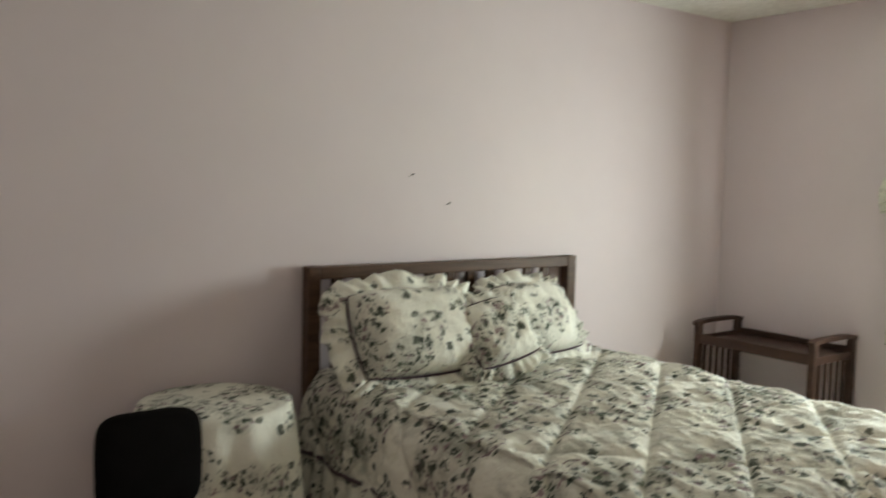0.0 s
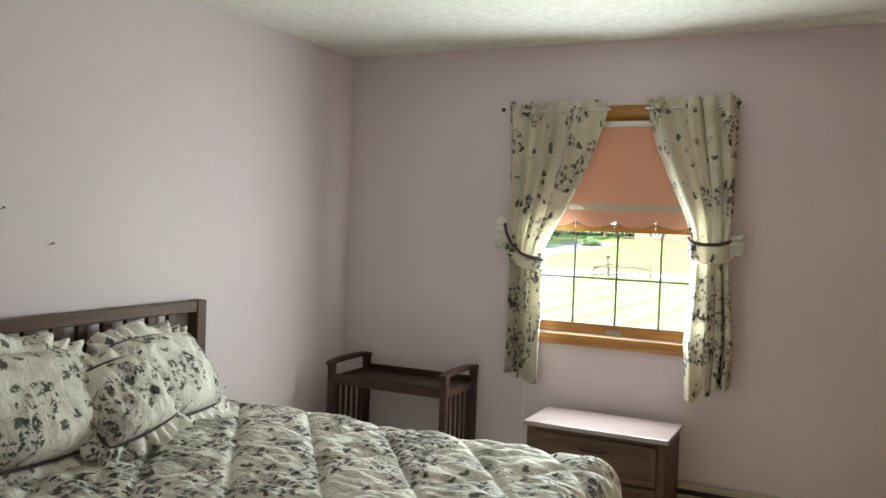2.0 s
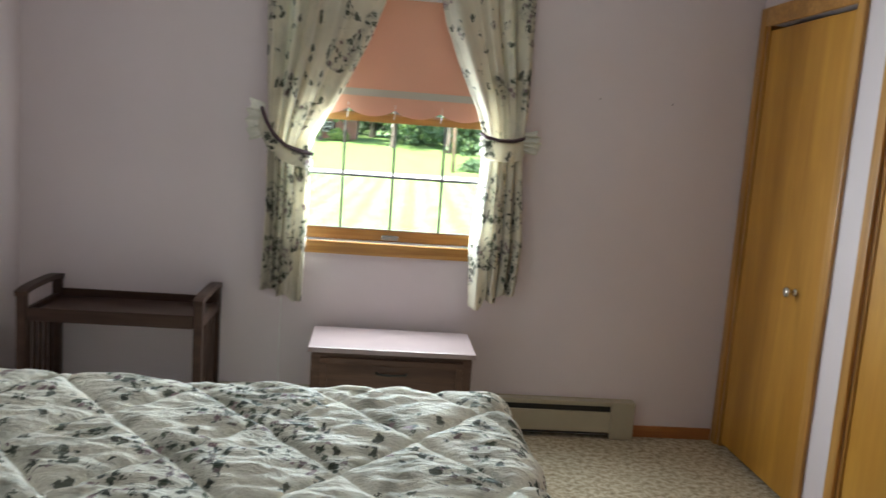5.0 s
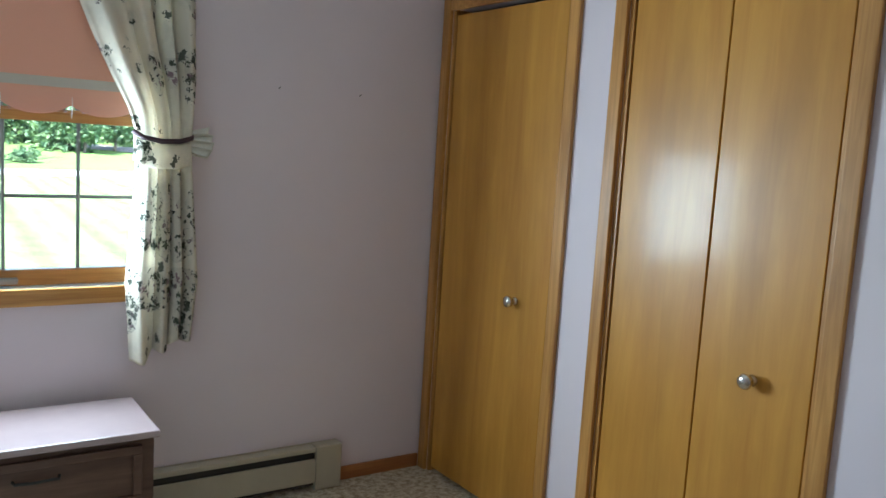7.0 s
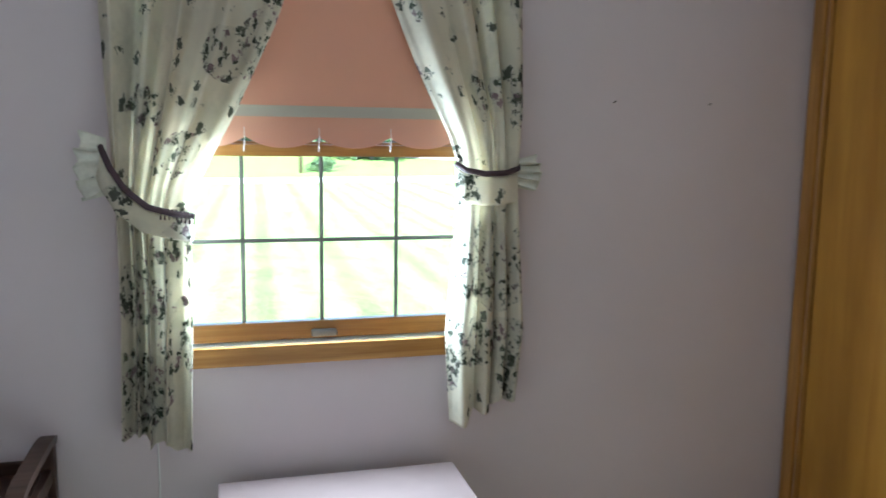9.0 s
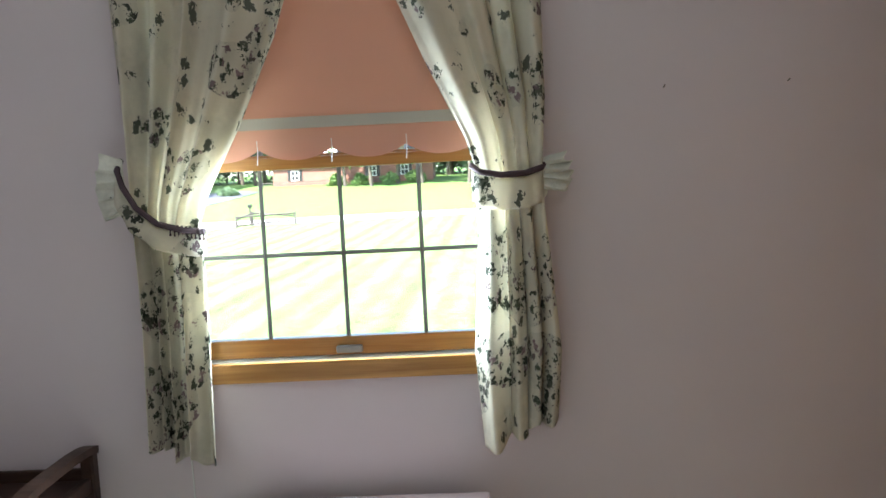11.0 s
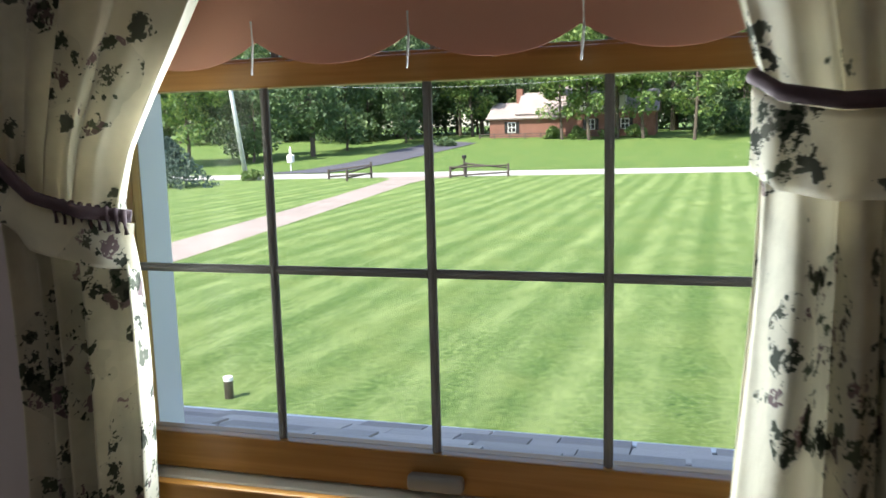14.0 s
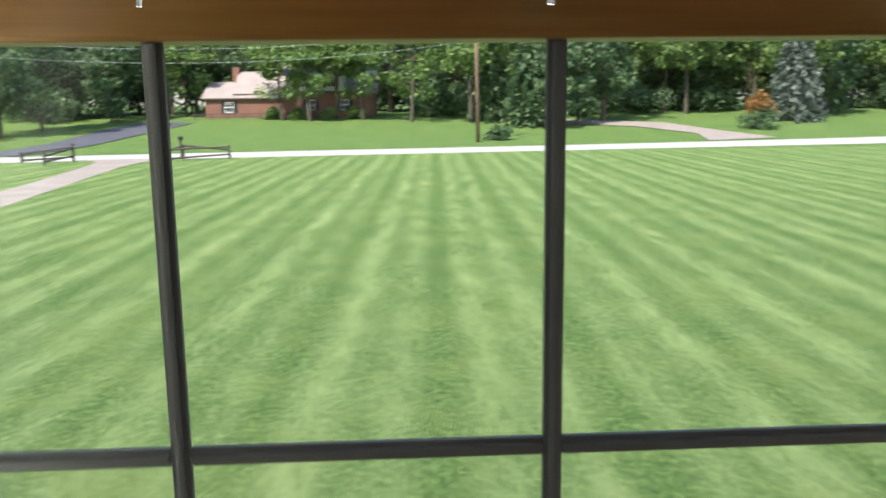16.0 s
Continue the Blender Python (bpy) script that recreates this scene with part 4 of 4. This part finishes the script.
structure("outer_wall", box(-4, 6, 0.162, 0.20, GND, 0.80), M_SIDING, "pale siding below the porch roof")

# stake in the lawn
sk = thing("ground_stake", (-3.93, 8.55, GND), "short grey round stake standing in lawn", "stake")
part("post", lathe([(0.062, -0.05), (0.062, 0.27), (0.055, 0.285)], (0, 0, 0), 16), M_NAIL, sk)
part("cap", lathe([(0.066, 0.25), (0.066, 0.30), (0.04, 0.31)], (0, 0, 0), 16), M_WHITE, sk, "pale cap")


def post_and_rail(name, posts, rails, label):
    z = GND
    f = thing(name, (posts[0][0], posts[0][1], z), label, "fence", "split-rail fences by the road")
    o = Vector((posts[0][0], posts[0][1], z))
    for x, y, h in posts:
        p = Vector((x, y, z)) - o
        part("post", box(p.x - 0.07, p.x + 0.07, p.y - 0.07, p.y + 0.07, -0.1, h, 0.015), M_RAIL, f)
    for a, b, za, zb in rails:
        pa = Vector((posts[a][0], posts[a][1], z + za)) - o
        pb = Vector((posts[b][0], posts[b][1], z + zb)) - o
        part("rail", rod(pa, pb, 0.07, 0.055, 7), M_RAIL, f)


post_and_rail("split_rail_fence", [(-23.0, 54.7, 0.75), (-20.3, 56.3, 1.2), (-20.6, 52.4, 0.9)], [(0, 1, 0.62, 0.95), (0, 1, 0.2, 0.3), (2, 1, 0.6, 0.85), (2, 1, 0.25, 0.35)], "dark weathered split-rail corner fence by driveway")
post_and_rail("split_rail_fence", [(-13.8, 54.9, 0.85), (-10.0, 56.6, 0.95), (-13.0, 56.2, 1.05)], [(0, 1, 0.75, 0.8), (0, 1, 0.15, 0.3), (0, 2, 0.6, 0.95), (2, 1, 0.95, 0.6)], "dark weathered split-rail corner fence by driveway")
mb = thing("mailbox", (-13.6, 58.0, GND), "dark mailbox on wooden post by road", "mailbox")
part("post", box(-0.06, 0.06, -0.06, 0.06, -0.1, 1.25, 0.01), M_RAIL, mb)
part("box", box(-0.12, 0.12, -0.25, 0.25, 1.25, 1.5, 0.05, 4), M_BLACK, mb)


def pole(name, base, top, r, mat, label, arms):
    p = thing(name, base, label, "utility pole")
    d = Vector(top) - Vector(base)
    part("shaft", rod((0, 0, -0.4), d, r, r * 0.7, 14), mat, p, "", True)
    if arms:
        part("crossarm", box(d.x - 1.2, d.x + 1.2, -0.06, 0.06, d.z - 0.9, d.z - 0.75, 0.01), mat, p)


pole("street_pole", (-29.6, 54.5, GND), (-31.2, 54.5, 9.5), 0.19, M_POLEM, "leaning pale grey utility pole by road", False)
pole("wooden_pole", (8.4, 71.0, terrain(14, 71)), (8.2, 71.0, 10.5), 0.17, M_POLEW, "brown wooden utility pole before trees", True)
for k, (z0, z1) in enumerate(((6.6, 8.2), (6.1, 7.7), (5.2, 6.6))):
    w = thing("power_line", (-31, 54.5, z0), "thin sagging overhead power line", "cable", "overhead power lines")
    pts = []
    for i in range(25):
        t = i / 24
        pts.append((39.3 * t, 16.5 * t, (z1 - z0) * t - 1.4 * 4 * t * (1 - t)))
    part("wire", tube(pts, 0.011, 5), M_POLEM, w)
lp = thing("yard_light", (-32.2, 67.0, terrain(0, 67)), "white yard lamp post beside road", "lamp post")
part("post", rod((0, 0, 0), (0, 0, 1.0), 0.06), M_WHITE, lp)
part("lantern", lathe([(0.10, 0.7), (0.34, 0.75), (0.36, 1.4), (0.12, 1.5), (0.10, 2.0), (0.02, 2.2)], (0, 0, 0), 10), M_WHITE, lp)

# brick house across the road
HOX, HOY, HOZ = -21.3, 100.0, terrain(0, 100) - 0.1
hs = thing("brick_house", (HOX, HOY, HOZ), "low red-brick house with pinkish shingle roof among trees", "house")


def gable(x0, x1, y0, y1, z0, z1, over=0.4):
    bm = bmesh.new()
    ym = (y0 + y1) / 2
    a = [bm.verts.new(p) for p in ((x0 - over, y0 - over, z0), (x1 + over, y0 - over, z0), (x1 + over, ym, z1), (x0 - over, ym, z1), (x1 + over, y1 + over, z0), (x0 - over, y1 + over, z0))]
    bm.faces.new((a[0], a[1], a[2], a[3]))
    bm.faces.new((a[3], a[2], a[4], a[5]))
    return bm


part("wall", box(0, 9.5, 0, 9, -0.3, 2.45), M_BRICK, hs, "red brick wall")
part("wall", box(9.5, 20, -0.5, 9, -0.3, 2.9), M_BRICK, hs, "red brick wall")
thick(part("roof", gable(0, 9.5, 0, 9, 2.4, 4.4), M_ROOFP, hs, "pinkish shingle roof"), 0.15)
thick(part("roof", gable(3.6, 20, 0.6, 9, 2.9, 5.6), M_ROOFP, hs, "pinkish shingle roof"), 0.15)
part("dormer", box(9.6, 16.5, -0.2, 5, 3.2, 5.0), M_SIDING, hs, "pale sided upper storey")
thick(part("roof", gable(9.4, 16.8, -0.3, 6, 5.0, 6.2, 0.3), M_ROOFP, hs), 0.12)
part("chimney", box(2.6, 3.4, 4.2, 5.0, 3.5, 6.2), M_BRICK, hs)
for x, z in ((2.3, 0.75), (12.0, 0.9), (16.0, 0.9), (11.2, 3.6), (14.4, 3.6)):
    y = -0.02 if x < 9.5 else (-0.52 if z < 3 else -0.22)
    wdw = part("window", box(x, x + 1.0, y - 0.04, y, z, z + 1.25), M_WHITE, hs, "white framed window")
    for a in (x + 0.08, x + 0.54):
        for c in (z + 0.08, z + 0.66):
            part("pane", box(a, a + 0.38, y - 0.06, y - 0.041, c, c + 0.5), M_BLACK, wdw)
    for sx in (x - 0.42, x + 1.04):
        part("shutter", box(sx, sx + 0.38, y - 0.05, y, z - 0.05, z + 1.3), M_BLACK, hs, "black shutter")
yf = thing("yard_fence", (HOX - 1, 98.6, terrain(0, 98.6)), "low dark rail fence before brick house", "fence")
for i in range(9):
    part("post", box(i * 1.9 - 0.06, i * 1.9 + 0.06, -0.06, 0.06, 0, 0.7), M_RAIL, yf)
for z in (0.3, 0.6):
    part("rail", box(0, 15.2, -0.03, 0.03, z - 0.05, z + 0.05), M_RAIL, yf)


# ---- trees ----
def leaf_cloud(bm, centre, radius, n, size, rnd, flat=1.0):
    for _ in range(n):
        while True:
            p = Vector((rnd.uniform(-1, 1), rnd.uniform(-1, 1), rnd.uniform(-1, 1)))
            if 0.25 < p.length < 1:
                break
        p = Vector((p.x * radius, p.y * radius, p.z * radius * flat)) + Vector(centre)
        q = Euler((rnd.uniform(-1.2, 1.2), rnd.uniform(-1.2, 1.2), rnd.uniform(0, 6.28))).to_matrix()
        s = size * rnd.uniform(0.6, 1.4)
        c = [(-s, -0.1 * s, 0), (0, -0.55 * s, 0.12 * s), (s, 0, 0), (0, 0.55 * s, 0.12 * s)]
        bm.faces.new([bm.verts.new(p + q @ Vector(k)) for k in c])


def deciduous(seed, height, spread, low, clumps, leaves, size):
    rnd = random.Random(seed)
    tr = bmesh.new()

    def limb(a, b, r0, r1, seg=7):
        m = Matrix.Translation((a + b) / 2) @ (b - a).to_track_quat("Z", "Y").to_matrix().to_4x4()
        bmesh.ops.create_cone(tr, cap_ends=True, segments=seg, radius1=r0, radius2=r1, depth=(b - a).length, matrix=m)
    p = Vector((0, 0, -0.4))
    r = height * 0.016
    fork = []
    for i in range(5):
        q = p + Vector((rnd.uniform(-0.25, 0.25), rnd.uniform(-0.25, 0.25), height * 0.17))
        limb(p, q, r, r * 0.8)
        p, r = q, r * 0.8
        if i >= 1:
            fork.append((q, r))
    cr = bmesh.new()
    for i in range(clumps):
        h = rnd.uniform(low, 1.0)
        k = math.sin(math.pi * min(1, (h - low) / (1 - low) * 0.82 + 0.16))
        a = rnd.uniform(0, 6.28)
        d = spread * k * rnd.uniform(0.3, 1.0)
        c = Vector((d * math.cos(a), d * math.sin(a), h * height))
        f, fr = fork[min(len(fork) - 1, int((h - low) / (1.001 - low) * len(fork)))]
        if i % 2 == 0:
            limb(f, f.lerp(c, 0.85), fr * 0.4, fr * 0.1, 5)
        leaf_cloud(cr, c, rnd.uniform(0.7, 1.35) * spread * 0.30, leaves, size, rnd, 0.7)
    return tr, cr


def conifer(seed, height, spread, n, size):
    rnd = random.Random(seed)
    tr = rod((0, 0, -0.3), (0, 0, height), height * 0.016, 0.02, 8)
    cr = bmesh.new()
    for i in range(n):
        h = (i / n) ** 0.85
        a = i * 2.4 + rnd.uniform(-0.3, 0.3)
        L = spread * (1 - h) * rnd.uniform(0.75, 1.1) + 0.15
        z = 0.25 + h * (height - 0.3)
        for k in range(7):
            t = (k + 1) / 7
            c = Vector((L * t * math.cos(a), L * t * math.sin(a), z - 0.35 * L * t * t))
            leaf_cloud(cr, c, 0.20 * L * (1.15 - t) + 0.16, 5, size, rnd, 0.45)
    return tr, cr


def tree_thing(name, build, leaf, label, at):
    t = thing(name, at, label, "tree", "woods across the road")
    part("trunk", build[0], M_BARK, t)
    part("crown", build[1], leaf, t)
    return t


BROAD = "tall broadleaf tree in full green leaf"
proto = [tree_thing("tree", deciduous(11, 17, 4.6, 0.30, 46, 96, 0.28), M_LEAF, BROAD, (-46, 112, 0)),
         tree_thing("tree", deciduous(12, 20, 5.0, 0.16, 54, 96, 0.29), M_LEAF2, "tall dark green broadleaf tree", (-36, 110, 0)),
         tree_thing("tree", deciduous(13, 14, 4.2, 0.22, 40, 96, 0.26), M_LEAF, BROAD, (-27, 117, 0)),
         tree_thing("tree", deciduous(14, 10, 3.6, 0.10, 36, 96, 0.24), M_LEAF2, "dense dark green tree at wood's edge", (-39, 104, 0)),
         tree_thing("spruce", conifer(15, 12, 3.0, 150, 0.30), M_LEAF2, "dark green spruce at wood's edge", (12, 92, 0))]
for p in proto:
    p.location.z = terrain(0, p.location.y)
rt = random.Random(21)
spots = []
for row, (y0, step) in enumerate(((103, 6.0), (112, 5.0), (122, 5.0), (134, 5.5))):
    x = -82.0
    while x < 84:
        spots.append((x + rt.uniform(-1.5, 1.5), y0 + rt.uniform(-3, 3), row))
        x += step * rt.uniform(0.8, 1.25)
for x, y, row in spots:
    if row == 0 and -25 < x < 2:
        continue
    if row == 1 and -24 < x < 0:
        y += 4
    k = rt.choice((0, 1, 2, 3, 1, 0)) if row < 2 else rt.choice((0, 1, 1))
    copy_thing(proto[k], pose(x, y, terrain(x, y), 0, 0, rt.uniform(0, 360)))
for k, x, y, tag in ((2, -8.5, 95, ""), (0, -5.5, 97, ""), (2, -2.5, 96, ""), (2, 3.0, 93, ""), (3, 17, 84, ""), (4, 15.0, 86, ""), (3, 20.5, 87, ""), (1, 24, 90, ""), (0, 9.5, 91, ""), (3, -41, 76, ""), (1, -37, 82, ""), (3, -35.5, 88, ""), (2, -46, 72, ""), (0, -52, 70, ""), (0, 47, 92, ""), (1, 52, 96, ""), (2, -24.5, 104, ""), (0, 36, 98, ""), (1, 40, 103, ""), (3, -44, 80, ""), (3, -31, 96, ""), (2, -11.8, 96.5, "")):
    copy_thing(proto[k], pose(x, y, terrain(x, y), 0, 0, rt.uniform(0, 360)))
tree_thing("blue_spruce", conifer(31, 14, 3.6, 190, 0.30), M_NEEDLE, "large pale blue-green spruce by road", (44.5, 88, terrain(0, 88)))
tree_thing("spruce_bough", conifer(32, 3.4, 4.6, 130, 0.13), M_FIR, "low spreading blue-green conifer by lawn", (-31.5, 47.5, GND))


def shrub(name, at, r, h, leaf, label, seed, size=0.14, n=26):
    rnd = random.Random(seed)
    s = thing(name, at, label, "shrub", "shrubs")
    cr = bmesh.new()
    for i in range(n):
        a, d = rnd.uniform(0, 6.28), r * rnd.uniform(0, 0.85)
        z = h * rnd.uniform(0.15, 0.85) * (1 - 0.5 * (d / r) ** 2)
        leaf_cloud(cr, (d * math.cos(a), d * math.sin(a), z), r * 0.34, 55, size, rnd, 0.8)
    part("crown", cr, leaf, s)
    part("stem", rod((0, 0, -0.1), (0, 0, h * 0.6), 0.05, 0.02, 6), M_BARK, s)


shrub("shrub", (37.0, 80, terrain(0, 80)), 2.0, 2.6, M_LEAF2, "rounded green shrub with orange top", 1)
shrub("flowering_shrub", (37.4, 80.6, terrain(0, 80) + 1.2), 1.9, 2.6, M_ORANGE, "orange-leaved shrub top by road", 2)
shrub("shrub", (-29.0, 54.2, GND), 0.8, 0.9, M_LEAF, "small shrub at foot of pole", 3, 0.09)
shrub("shrub", (-24.5, 91, terrain(0, 91)), 1.4, 1.0, M_LEAF2, "low round shrub in far yard", 4)
shrub("shrub", (10.5, 73, terrain(0, 73)), 1.4, 1.2, M_LEAF2, "low shrub at wood's edge", 5)
for i, (x, y) in enumerate(((-13.0, 97.6), (-10.2, 96.8), (-6.5, 97.0), (-3.5, 97.5))):
    shrub("shrub", (x, y, terrain(0, y)), 1.2, 1.5, M_LEAF, "leafy garden shrub before brick house", 20 + i, 0.16)
for i, x in enumerate((-80, -62, -50, -40, 6, 14, 22, 30, 40, 52, 64, 76)):
    shrub("undergrowth", (x, 99 + (i % 3) * 2, terrain(0, 99)), 5.0, 4.2, M_LEAF2, "dense dark undergrowth below the trees", 40 + i, 0.30, 34)

for i in range(15):
    shrub("undergrowth", (-88 + i * 12.5, 127 + (i % 2) * 4, terrain(0, 127)), 8.0, 8.0, M_LEAF2, "dense green undergrowth deep in the woods", 70 + i, 0.45, 36)

# cord hanging on the wall below the window
cd = thing("wall_cord", (1.17, -0.004, 0.62), "thin pale cord hanging on wall under window", "cord")
part("wire", tube([(0, 0, 0.05), (0.003, -0.001, -0.1), (0.001, 0, -0.3), (0.004, -0.001, -0.42)], 0.0022, 6), M_WHITE, cd)

for x, z in ((2.585, 1.615), (2.93, 1.615)):
    n = thing("nail", (x, 0.0, z), "tiny metal nail in bare wall beside window", "nail", "picture nails")
    part("shank", rod((0, 0, 0), (0, -0.014, 0.004), 0.002), M_NAIL, n)
    part("head", rod((0, -0.013, 0.004), (0, -0.015, 0.0047), 0.002), M_NAIL, n)
